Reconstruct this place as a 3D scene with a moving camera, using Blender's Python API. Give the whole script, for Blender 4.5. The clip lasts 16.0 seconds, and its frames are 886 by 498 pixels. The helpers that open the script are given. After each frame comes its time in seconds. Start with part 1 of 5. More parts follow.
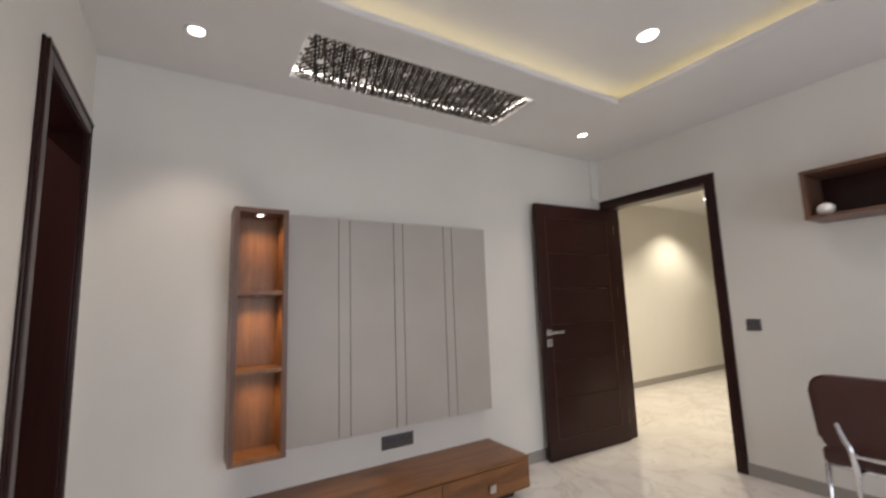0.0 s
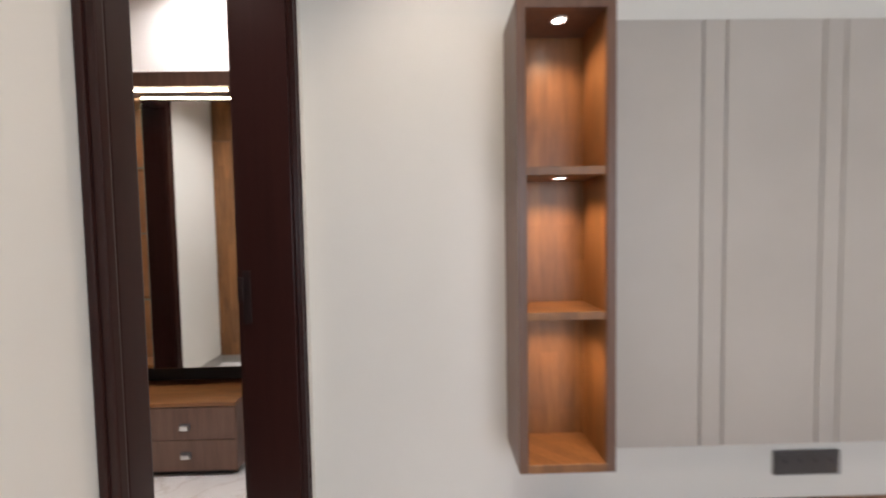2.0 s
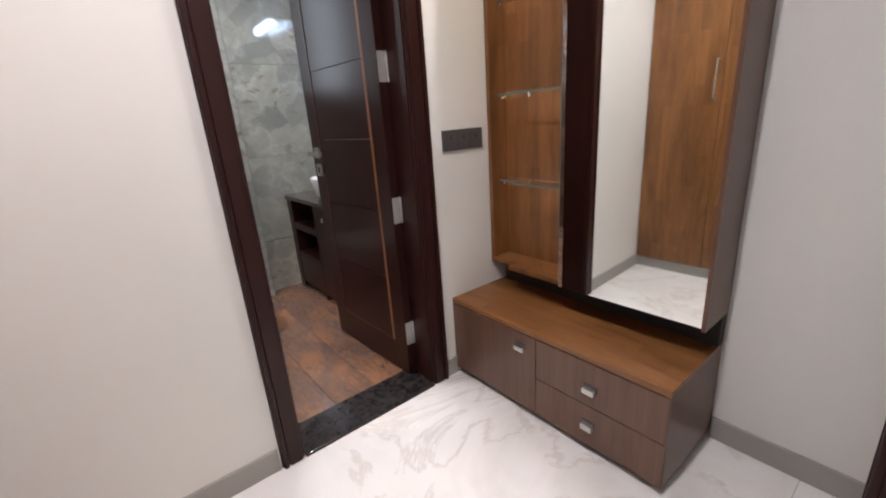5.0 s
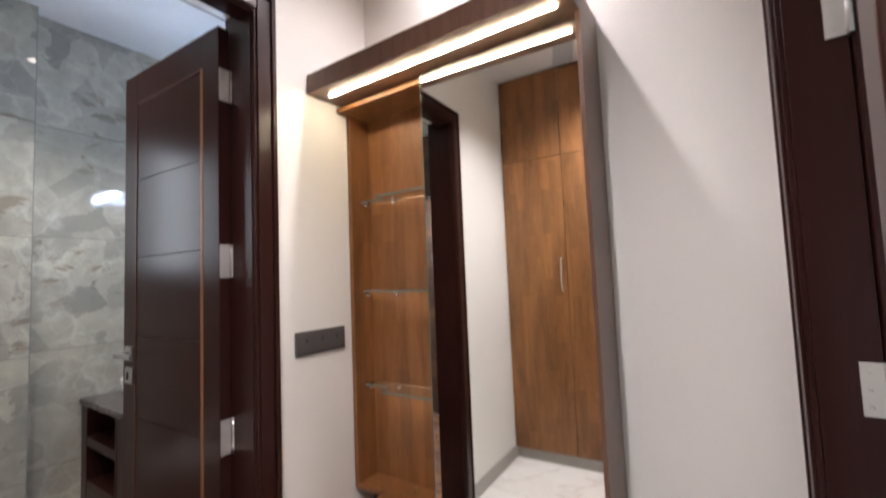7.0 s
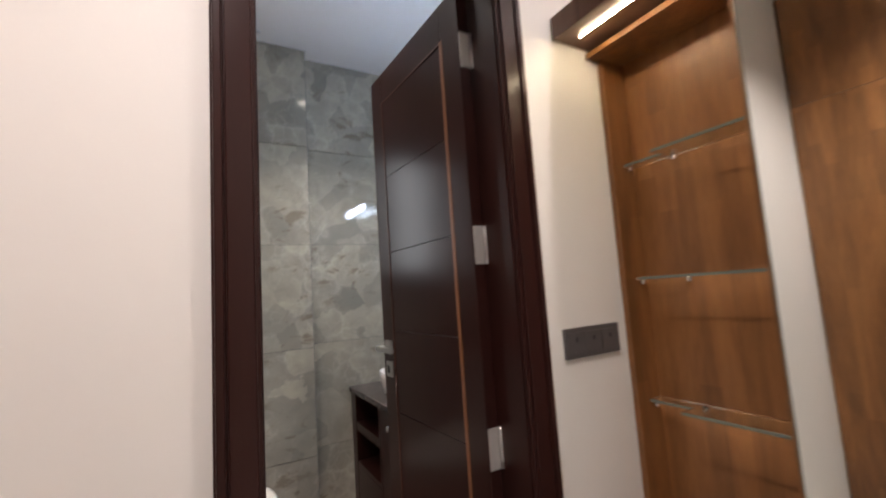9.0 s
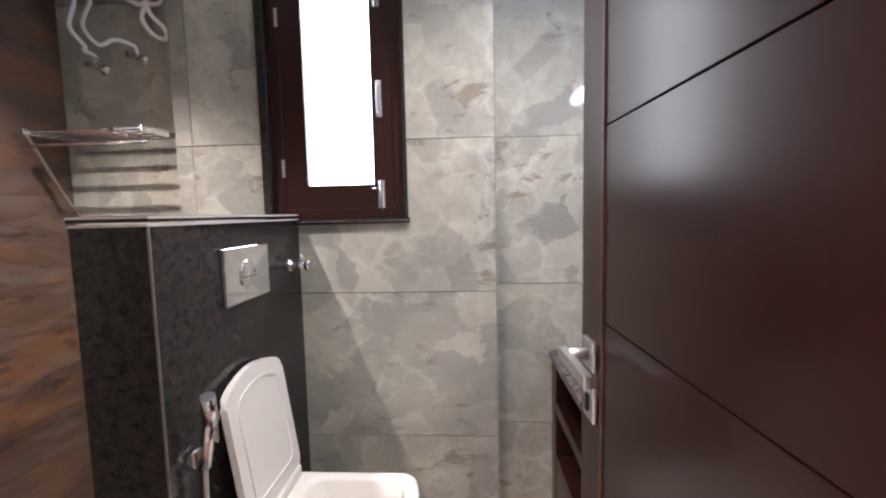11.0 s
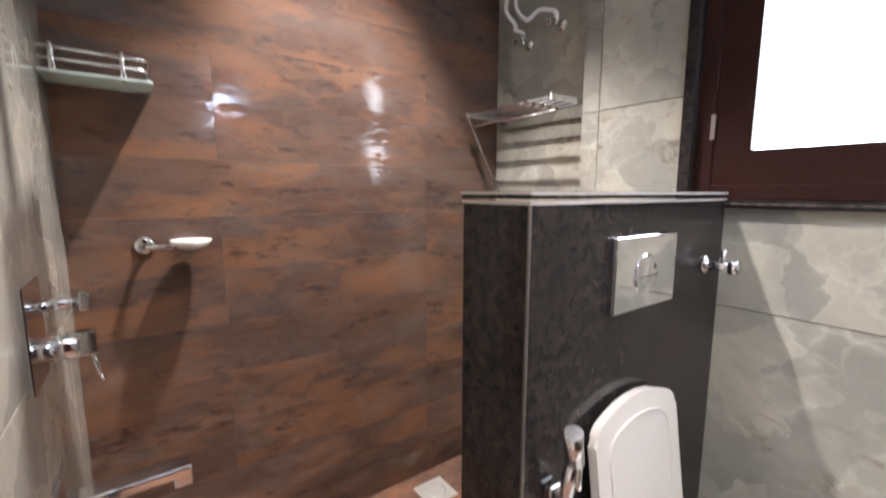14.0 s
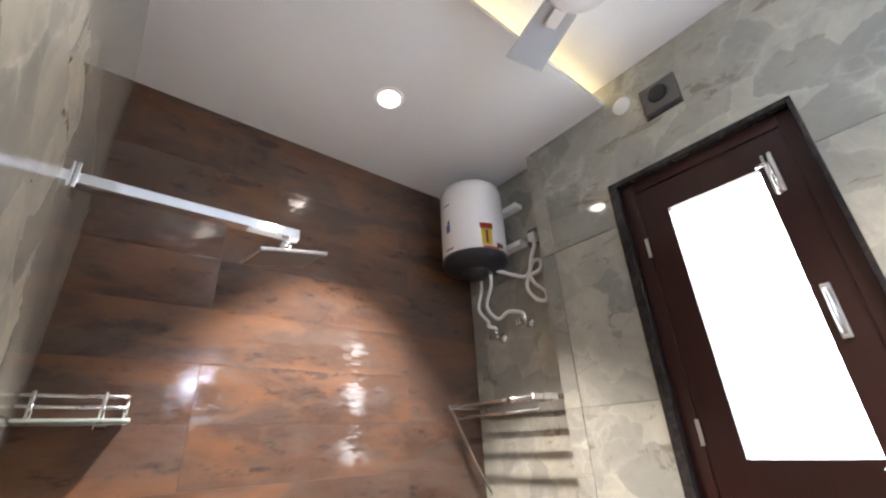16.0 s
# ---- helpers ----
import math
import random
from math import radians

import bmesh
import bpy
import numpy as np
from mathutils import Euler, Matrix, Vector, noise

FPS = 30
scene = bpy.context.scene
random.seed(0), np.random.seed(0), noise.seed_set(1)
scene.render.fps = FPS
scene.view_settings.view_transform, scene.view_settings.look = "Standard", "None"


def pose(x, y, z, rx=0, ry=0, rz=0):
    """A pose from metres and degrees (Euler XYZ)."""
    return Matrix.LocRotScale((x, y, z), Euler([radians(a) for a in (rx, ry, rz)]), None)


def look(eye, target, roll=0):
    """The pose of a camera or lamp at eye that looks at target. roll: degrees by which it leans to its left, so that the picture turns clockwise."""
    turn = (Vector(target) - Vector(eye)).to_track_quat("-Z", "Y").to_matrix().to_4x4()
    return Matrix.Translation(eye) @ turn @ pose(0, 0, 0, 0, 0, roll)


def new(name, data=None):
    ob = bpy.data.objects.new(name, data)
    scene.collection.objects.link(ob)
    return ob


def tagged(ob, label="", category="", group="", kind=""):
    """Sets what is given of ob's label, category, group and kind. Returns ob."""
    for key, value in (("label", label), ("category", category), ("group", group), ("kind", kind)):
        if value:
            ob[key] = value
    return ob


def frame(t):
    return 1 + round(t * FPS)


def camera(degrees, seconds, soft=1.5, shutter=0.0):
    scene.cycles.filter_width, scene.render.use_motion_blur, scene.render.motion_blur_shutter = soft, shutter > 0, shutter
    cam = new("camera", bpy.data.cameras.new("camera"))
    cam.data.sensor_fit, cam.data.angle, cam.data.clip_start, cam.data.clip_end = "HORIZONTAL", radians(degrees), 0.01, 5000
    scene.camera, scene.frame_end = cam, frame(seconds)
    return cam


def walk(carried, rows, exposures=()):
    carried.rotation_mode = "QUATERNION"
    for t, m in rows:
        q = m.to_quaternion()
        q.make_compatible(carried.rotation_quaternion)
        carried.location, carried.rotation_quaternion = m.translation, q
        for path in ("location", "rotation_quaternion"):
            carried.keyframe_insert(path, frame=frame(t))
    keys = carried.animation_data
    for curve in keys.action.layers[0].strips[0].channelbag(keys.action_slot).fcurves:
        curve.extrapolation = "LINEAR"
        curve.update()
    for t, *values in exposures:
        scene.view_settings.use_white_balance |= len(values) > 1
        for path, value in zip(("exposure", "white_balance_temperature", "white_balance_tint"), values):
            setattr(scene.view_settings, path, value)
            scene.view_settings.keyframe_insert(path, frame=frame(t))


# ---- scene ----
cam = camera(93.4, 16.0, soft=2.0, shutter=0.35)
PATH = [
    (0, (-0.132, 0.389, 1.304), (0.908, 2.078, 1.563), -2.0),
    (0.5, (-0.141, 0.642, 1.249), (0.712, 2.451, 1.214), -1.5),
    (1, (-0.091, 0.938, 1.199), (0.515, 2.839, 1.063), -1.4),
    (1.5, (-0.078, 1.299, 1.213), (0.262, 3.267, 1.11), -1.1),
    (1.7, (-0.104, 1.442, 1.212), (0.127, 3.426, 1.11), -1.0),
    (2, (-0.162, 1.687, 1.233), (-0.124, 3.684, 1.139), -1.0),
    (2.5, (-0.231, 2.005, 1.214), (-0.712, 3.946, 1.158), -1.2),
    (3, (-0.319, 2.258, 1.222), (-1.325, 3.985, 1.149), -0.8),
    (3.5, (-0.456, 2.411, 1.209), (-1.899, 3.788, 1.067), -0.4),
    (3.7, (-0.498, 2.453, 1.201), (-2.079, 3.662, 1.005), -0.4),
    (5.8, (-0.940, 2.799, 1.168), (-2.240, 4.105, 0.391), -0.4),
    (6, (-0.958, 2.829, 1.204), (-2.169, 4.259, 0.503), -0.4),
    (6.5, (-0.939, 2.875, 1.250), (-2.062, 4.496, 0.930), -1.2),
    (7, (-0.911, 2.867, 1.285), (-2.020, 4.528, 1.417), -2.3),
    (7.5, (-0.927, 2.818, 1.326), (-2.001, 4.434, 1.810), -3.5),
    (8, (-0.938, 2.814, 1.345), (-2.112, 4.300, 1.988), -5.5),
    (8.5, (-1.028, 2.844, 1.266), (-2.529, 4.068, 1.764), -5.9),
    (9, (-1.278, 2.925, 1.237), (-3.007, 3.909, 1.442), -3.8),
    (11.3, (-2.218, 3.359, 1.281), (-4.179, 3.039, 1.055), -1.1),
    (11.5, (-2.246, 3.321, 1.264), (-4.173, 2.863, 0.989), -1.0),
    (12, (-2.312, 3.239, 1.219), (-4.124, 2.487, 0.827), -1.0),
    (12.5, (-2.385, 3.178, 1.228), (-3.998, 2.093, 0.759), -0.7),
    (13, (-2.437, 3.147, 1.201), (-3.808, 1.797, 0.654), 0.3),
    (13.5, (-2.46, 3.153, 1.206), (-3.659, 1.631, 0.707), 0.4),
    (14, (-2.47, 3.157, 1.286), (-3.634, 1.554, 1.016), 0.1),
    (14.5, (-2.458, 3.153, 1.354), (-3.624, 1.529, 1.412), -0.9),
    (15, (-2.449, 3.154, 1.407), (-3.595, 1.555, 1.77), -2.0),
    (15.5, (-2.436, 3.162, 1.451), (-3.569, 1.642, 2.088), -2.7),
    (16, (-2.423, 3.169, 1.478), (-3.593, 1.781, 2.318), -2.9),
]
walk(cam, [(t, look(eye, target, roll)) for t, eye, target, roll in PATH],
     [(0, -0.5, 6550, 14), (0.5, -0.2, 6450, 13), (1, -0.08, 6350, 12), (1.5, 0.0, 6400, 12), (2.5, 0.05, 6450, 12), (3.7, 0.05, 6450, 14),
      (6, 0.30, 6150, 13), (7.2, 0.4, 6450, 15), (8.2, 0.1, 6700, 16), (9.0, -0.05, 6850, 16), (9.2, -0.05, 6850, 16),
      (11.3, 0.95, 6550, 21), (13, 0.95, 6450, 17), (14.5, 1.22, 6600, 18), (16, 1.25, 6850, 16)])

# ---- world and lights ----
world = bpy.data.worlds.new("world")
scene.world = world
world.use_nodes = True
_wn = world.node_tree.nodes
_sky = _wn.new("ShaderNodeTexSky")
_sky.sky_type = "NISHITA"
_sky.sun_disc = False
_sky.sun_elevation = radians(40)
_sky.sun_rotation = radians(200)
world.node_tree.links.new(_sky.outputs["Color"], _wn["Background"].inputs["Color"])
_wn["Background"].inputs["Strength"].default_value = 0.12

DRESS = (1.0, 0.94, 0.95)
BATHW = (1.0, 0.97, 0.93)
NEUTRAL = (1.0, 0.84, 0.69)


def spot(name, x, y, z, watts, cone=100, blend=0.5, colour=NEUTRAL, size=0.03, target=None):
    d = bpy.data.lights.new(name, "SPOT")
    d.energy, d.spot_size, d.spot_blend, d.color, d.shadow_soft_size = watts, radians(cone), blend, colour, size
    ob = new(name, d)
    ob.matrix_world = look((x, y, z), target or (x, y + 0.0001, z - 1))
    return ob


def area(name, m, w, h, watts, colour):
    d = bpy.data.lights.new(name, "AREA")
    d.shape, d.size, d.size_y, d.energy, d.color = "RECTANGLE", w, h, watts, colour
    ob = new(name, d)
    ob.matrix_world = m
    return ob


# plan, in metres
XW, YN, XE, HB = -0.585, 3.083, 3.394, 2.678      # bedroom
XD, YD, XDE, HD = -2.14, 4.157, -0.74, 2.714       # dressing
XB, YS, XBE, HT = -3.79, 1.665, -2.29, 2.69        # bathroom
HR = 2.780                                         # raised part of the bathroom ceiling
DH = 2.26                                          # outer height of the door casings

# ---- materials ----
def mat(name, rough=0.5, metal=0.0, base=(0.8, 0.8, 0.8), spec=None, coat=0.0, coat_rough=0.05):
    m = bpy.data.materials.new(name)
    m.use_nodes = True
    b = m.node_tree.nodes["Principled BSDF"]
    b.inputs["Base Color"].default_value = (*base, 1)
    b.inputs["Roughness"].default_value = rough
    b.inputs["Metallic"].default_value = metal
    b.inputs["Coat Weight"].default_value = coat
    b.inputs["Coat Roughness"].default_value = coat_rough
    if spec is not None:
        b.inputs["Specular IOR Level"].default_value = spec
    return m


class Nodes:
    """Short way to wire a material's nodes."""

    def __init__(self, m):
        self.t = m.node_tree
        self.b = self.t.nodes["Principled BSDF"]
        self.co = self.t.nodes.new("ShaderNodeTexCoord").outputs["Object"]

    def node(self, kind, **values):
        n = self.t.nodes.new("ShaderNode" + kind)
        for k, v in values.items():
            k = k.replace("_", " ")
            if k in n.inputs:
                n.inputs[k].default_value = v
        return n

    def link(self, a, b):
        self.t.links.new(a, b)

    def mapped(self, scale=(1, 1, 1), rot=(0, 0, 0), shift=None):
        n = self.t.nodes.new("ShaderNodeMapping")
        n.inputs["Scale"].default_value = scale
        n.inputs["Rotation"].default_value = [radians(a) for a in rot]
        self.link(self.co, n.inputs["Vector"])
        if shift is not None:
            self.link(shift, n.inputs["Location"])
        return n.outputs["Vector"]

    def random_shift(self, reach=20.0):
        r = self.t.nodes.new("ShaderNodeObjectInfo").outputs["Random"]
        n = self.node("Math")
        n.operation = "MULTIPLY"
        n.inputs[1].default_value = reach
        self.link(r, n.inputs[0])
        return n.outputs[0]

    def noise(self, vec, scale, detail=6.0, rough=0.55, distort=0.0):
        n = self.node("TexNoise", Scale=scale, Detail=detail, Roughness=rough, Distortion=distort)
        self.link(vec, n.inputs["Vector"])
        return n.outputs["Fac"]

    def ramp(self, fac, *stops):
        n = self.t.nodes.new("ShaderNodeValToRGB")
        e = n.color_ramp.elements
        while len(e) < len(stops):
            e.new(0.5)
        for el, (p, c) in zip(e, stops):
            el.position = p
            el.color = (*c, 1) if len(c) == 3 else c
        self.link(fac, n.inputs["Fac"])
        return n.outputs["Color"]

    def mix(self, fac, a, b, kind="MIX"):
        n = self.t.nodes.new("ShaderNodeMix")
        n.data_type, n.blend_type = "RGBA", kind
        for v, i in ((fac, 0), (a, 6), (b, 7)):
            if isinstance(v, (int, float)):
                n.inputs[i].default_value = v
            elif isinstance(v, tuple):
                n.inputs[i].default_value = (*v, 1)
            else:
                self.link(v, n.inputs[i])
        return n.outputs[2]

    def base(self, c):
        self.link(c, self.b.inputs["Base Color"])

    def rough(self, fac, lo, hi):
        n = self.t.nodes.new("ShaderNodeMapRange")
        n.inputs["To Min"].default_value, n.inputs["To Max"].default_value = lo, hi
        self.link(fac, n.inputs["Value"])
        self.link(n.outputs["Result"], self.b.inputs["Roughness"])

    def bump(self, fac, strength, distance=0.002):
        n = self.node("Bump", Strength=strength, Distance=distance)
        self.link(fac, n.inputs["Height"])
        self.link(n.outputs["Normal"], self.b.inputs["Normal"])


def paint(name, a, b, rough=0.55):
    m = mat(name, rough)
    n = Nodes(m)
    f = n.noise(n.co, 1.7, 4)
    n.base(n.ramp(f, (0.3, a), (0.7, b)))
    n.bump(n.noise(n.co, 260, 3), 0.12, 0.001)
    return m


def wood(name, dark, mid, light, scale=(14, 14, 0.9), rough=(0.3, 0.45), knots=True, coat=0.0, planks="", relief=0.15):
    """Grain along the axis that the small number of scale names."""
    m = mat(name, 0.4, coat=coat)
    n = Nodes(m)
    s = n.random_shift()
    v = n.mapped(scale, shift=s)
    g = n.noise(v, 1.0, 8, 0.6, 1.2)
    fine = n.noise(n.mapped([k * 9 for k in scale], shift=s), 1.0, 4, 0.7)
    c = n.ramp(g, (0.28, dark), (0.5, mid), (0.74, light))
    c = n.mix(0.25, c, n.ramp(fine, (0.35, dark), (0.65, light)))
    if knots:
        k = n.noise(n.mapped([k * 0.55 + 0.9 for k in scale], shift=s), 1.0, 3, 0.5, 0.4)
        c = n.mix(n.ramp(k, (0.60, (0, 0, 0)), (0.70, (0.75, 0.75, 0.75))), c, dark)
    if planks:
        # laminate printed with short planks of slightly different tone
        p = n.t.nodes.new("ShaderNodeSeparateXYZ")
        n.link(n.co, p.inputs[0])
        across = n.node("Math")
        for k, axis in enumerate([a for a in "XYZ" if a != planks]):
            n.link(p.outputs[axis], across.inputs[k])
        q = n.t.nodes.new("ShaderNodeCombineXYZ")
        n.link(p.outputs[planks], q.inputs[0])
        n.link(across.outputs[0], q.inputs[1])
        b = n.node("TexBrick", Scale=1.0, Mortar_Size=0.0, Brick_Width=0.31, Row_Height=0.058, Color1=(0.62, 0.60, 0.58, 1), Color2=(1.22, 1.20, 1.16, 1))
        b.offset = 0.37
        n.link(q.outputs[0], b.inputs["Vector"])
        c = n.mix(0.5, c, b.outputs["Color"], "MULTIPLY")
    n.base(c)
    n.rough(g, *rough)
    if relief:
        n.bump(fine, relief, 0.0006)
    return m


WALL = paint("wall_paint", (0.76, 0.74, 0.69), (0.80, 0.78, 0.73))
CEIL = paint("ceiling_paint", (0.74, 0.73, 0.72), (0.78, 0.77, 0.76), 0.7)
WALNUT = wood("walnut_laminate", (0.120, 0.050, 0.017), (0.235, 0.098, 0.032), (0.32, 0.142, 0.048), (8, 8, 1.1), planks="Z")
WALNUT_X = wood("walnut_laminate_across", (0.120, 0.050, 0.017), (0.235, 0.098, 0.032), (0.32, 0.142, 0.048), (1.1, 8, 8), planks="X")
EDGE = wood("walnut_edge", (0.085, 0.042, 0.026), (0.13, 0.065, 0.042), (0.17, 0.09, 0.058), (18, 18, 1.2), knots=False)
WENGE = wood("wenge_veneer", (0.022, 0.0075, 0.0061), (0.027, 0.0090, 0.0073), (0.034, 0.0113, 0.0089), (26, 26, 1.0), (0.28, 0.30), False, 0.13, relief=0.0)
WENGE.node_tree.nodes["Principled BSDF"].inputs["Specular IOR Level"].default_value = 0.20
WENGE.node_tree.nodes["Principled BSDF"].inputs["Coat Roughness"].default_value = 0.18
INLAY_DIM = wood("dim_inlay", (0.05, 0.016, 0.010), (0.075, 0.026, 0.015), (0.10, 0.036, 0.02), (30, 30, 1.5), knots=False)
GROOVE = mat("groove_metal", 0.45, 0.8, (0.22, 0.20, 0.185))
INLAY = wood("light_inlay", (0.16, 0.06, 0.025), (0.24, 0.095, 0.04), (0.30, 0.13, 0.055), (30, 30, 1.5), knots=False)
CHROME = mat("chrome", 0.08, 1.0, (0.82, 0.83, 0.85))
SATIN_CHROME = mat("satin_chrome", 0.2, 1.0, (0.84, 0.85, 0.87))
# matt grey in place of the tiles mirrored in the shower head's underside
NOZZLES = mat("nozzle_face_reflected_grey", 0.45, 0.0, (0.12, 0.12, 0.125), spec=0.3)
STEEL = mat("brushed_steel", 0.32, 1.0, (0.62, 0.61, 0.60))
HINGE = mat("satin_hinge", 0.45, 0.6, (0.62, 0.60, 0.56))
STRIKE = mat("dark_strike", 0.45, 0.4, (0.020, 0.010, 0.009))
BRONZE = mat("dark_bronze", 0.4, 0.7, (0.07, 0.035, 0.03))
MIRROR = mat("mirror_silver", 0.01, 1.0, (0.86, 0.90, 0.88))
MIRROR_NODES = Nodes(MIRROR)
MIRROR_NODES.rough(MIRROR_NODES.noise(MIRROR_NODES.mapped((3, 3, 2)), 1.3, 6, 0.6), 0.0, 0.05)
CERAMIC = mat("white_ceramic", 0.12, 0.0, (0.64, 0.61, 0.555), coat=0.4)
WHITE = mat("white_enamel", 0.18, 0.0, (0.80, 0.78, 0.77), coat=0.3)
FAN_GREY = mat("fan_blade_grey", 0.3, 0.0, (0.44, 0.46, 0.50))
PLASTIC_GREY = mat("grey_plastic", 0.35, 0.0, (0.085, 0.080, 0.080))
PLASTIC_BLACK = mat("black_plastic", 0.4, 0.0, (0.012, 0.012, 0.016))
PLASTIC_WHITE = mat("white_plastic", 0.35, 0.0, (0.75, 0.74, 0.72))
LEATHER = mat("brown_leather", 0.38, 0.0, (0.060, 0.018, 0.014))
# pale colour that stands in for highlights on polished granite edges
EDGE_GLINT = mat("painted_edge_glint", 0.25, 0.0, (0.42, 0.39, 0.37))
GROUT = mat("grout", 0.85, 0.0, (0.19, 0.19, 0.18))
# near-black for plinths, the dresser back and the painted shade below the mirror
RECESS = mat("dark_board_and_gap_shade", 0.9, 0.0, (0.03, 0.025, 0.022))


def emission(name, colour, strength):
    m = mat(name)
    b = m.node_tree.nodes["Principled BSDF"]
    b.inputs["Base Color"].default_value = (0, 0, 0, 1)
    b.inputs["Emission Color"].default_value = (*colour, 1)
    b.inputs["Emission Strength"].default_value = strength
    return m


LED = emission("led_strip", (1.0, 0.87, 0.60), 70)
BULB = emission("lamp_disc", (1.0, 0.93, 0.84), 18)
COVE_LED = emission("cove_strip", (1.0, 0.82, 0.42), 5)
BATH_COVE = emission("bath_cove_strip", (1.0, 0.83, 0.36), 6.5)
FROST = emission("frosted_daylight", (0.84, 0.94, 1.0), 5.6)
COOL_BULB = emission("cool_bulb", (0.56, 0.74, 1.0), 95)


def glass_mat():
    m = mat("clear_glass", 0.03, 0.0, (0.90, 0.96, 0.94))
    b = m.node_tree.nodes["Principled BSDF"]
    b.inputs["Transmission Weight"].default_value = 1.0
    b.inputs["IOR"].default_value = 1.45
    return m


GLASS = glass_mat()


def marble_floor():
    m = mat("floor_marble", 0.08)
    n = Nodes(m)
    s = n.random_shift(9)
    v = n.mapped((1, 1, 1), shift=s)
    cloud = n.noise(v, 1.6, 6, 0.6, 1.5)
    vein = n.noise(v, 1.1, 9, 0.62, 2.2)
    thin = n.ramp(vein, (0.475, (0, 0, 0)), (0.5, (1, 1, 1)), (0.525, (0, 0, 0)))
    c = n.ramp(cloud, (0.3, (0.70, 0.66, 0.62)), (0.55, (0.80, 0.77, 0.74)), (0.8, (0.85, 0.83, 0.80)))
    c = n.mix(n.mix(0.42, (0, 0, 0), thin), c, (0.50, 0.42, 0.36))
    n.base(c)
    n.rough(cloud, 0.06, 0.14)
    return m


def grey_tile():
    """Breccia marble: cloudy angular patches, soft pale seams between some of them, and a few brown specks."""
    m = mat("grey_marble_tile", 0.1)
    n = Nodes(m)
    s = n.random_shift(30)
    v = n.mapped((1, 1, 1), (20, 30, 10), shift=s)
    warp = n.node("TexNoise", Scale=3.2, Detail=5.0, Roughness=0.6)
    n.link(v, warp.inputs["Vector"])
    bent = n.mix(0.22, v, warp.outputs["Color"], "ADD")

    def cells(scale, feature):
        c = n.node("TexVoronoi", Scale=scale)
        c.feature = feature
        n.link(bent, c.inputs["Vector"])
        return c.outputs["Color" if feature == "F1" else "Distance"]

    soft = n.noise(v, 2.1, 5, 0.55, 0.8)
    cloud = n.noise(v, 9.0, 8, 0.68, 0.6)
    c = n.ramp(soft, (0.34, (0.275, 0.265, 0.232)), (0.50, (0.332, 0.315, 0.270)), (0.66, (0.395, 0.368, 0.306)))
    tone = n.ramp(cells(6.5, "F1"), (0.25, (0.74, 0.76, 0.78)), (0.5, (0.98, 0.98, 0.97)), (0.75, (1.24, 1.22, 1.17)))
    c = n.mix(0.75, c, tone, "MULTIPLY")
    c = n.mix(n.ramp(cloud, (0.36, (0.45, 0.45, 0.45)), (0.58, (0, 0, 0))), c, (0.225, 0.222, 0.200))
    seam = n.ramp(cells(6.5, "DISTANCE_TO_EDGE"), (0.0, (0.42, 0.42, 0.42)), (0.05, (0.2, 0.2, 0.2)), (0.14, (0, 0, 0)))
    hair = n.ramp(cells(13.0, "DISTANCE_TO_EDGE"), (0.0, (0.34, 0.34, 0.34)), (0.07, (0, 0, 0)))
    broken = n.ramp(n.noise(v, 3.4, 5, 0.6), (0.46, (0, 0, 0)), (0.60, (1, 1, 1)))
    c = n.mix(n.mix(broken, (0, 0, 0), seam), c, (0.53, 0.505, 0.435))
    c = n.mix(n.mix(broken, (0, 0, 0), hair), c, (0.50, 0.475, 0.41))
    streak = n.noise(n.mapped((7, 7, 14), (25, 35, 20), shift=s), 1.0, 8, 0.66, 0.8)
    rare = n.ramp(n.noise(v, 2.3, 3, 0.5), (0.48, (0, 0, 0)), (0.58, (1, 1, 1)))
    c = n.mix(n.mix(rare, (0, 0, 0), n.ramp(streak, (0.56, (0, 0, 0)), (0.62, (0.6, 0.6, 0.6)))), c, (0.155, 0.118, 0.088))
    n.base(c)
    n.rough(cloud, 0.035, 0.10)
    return m


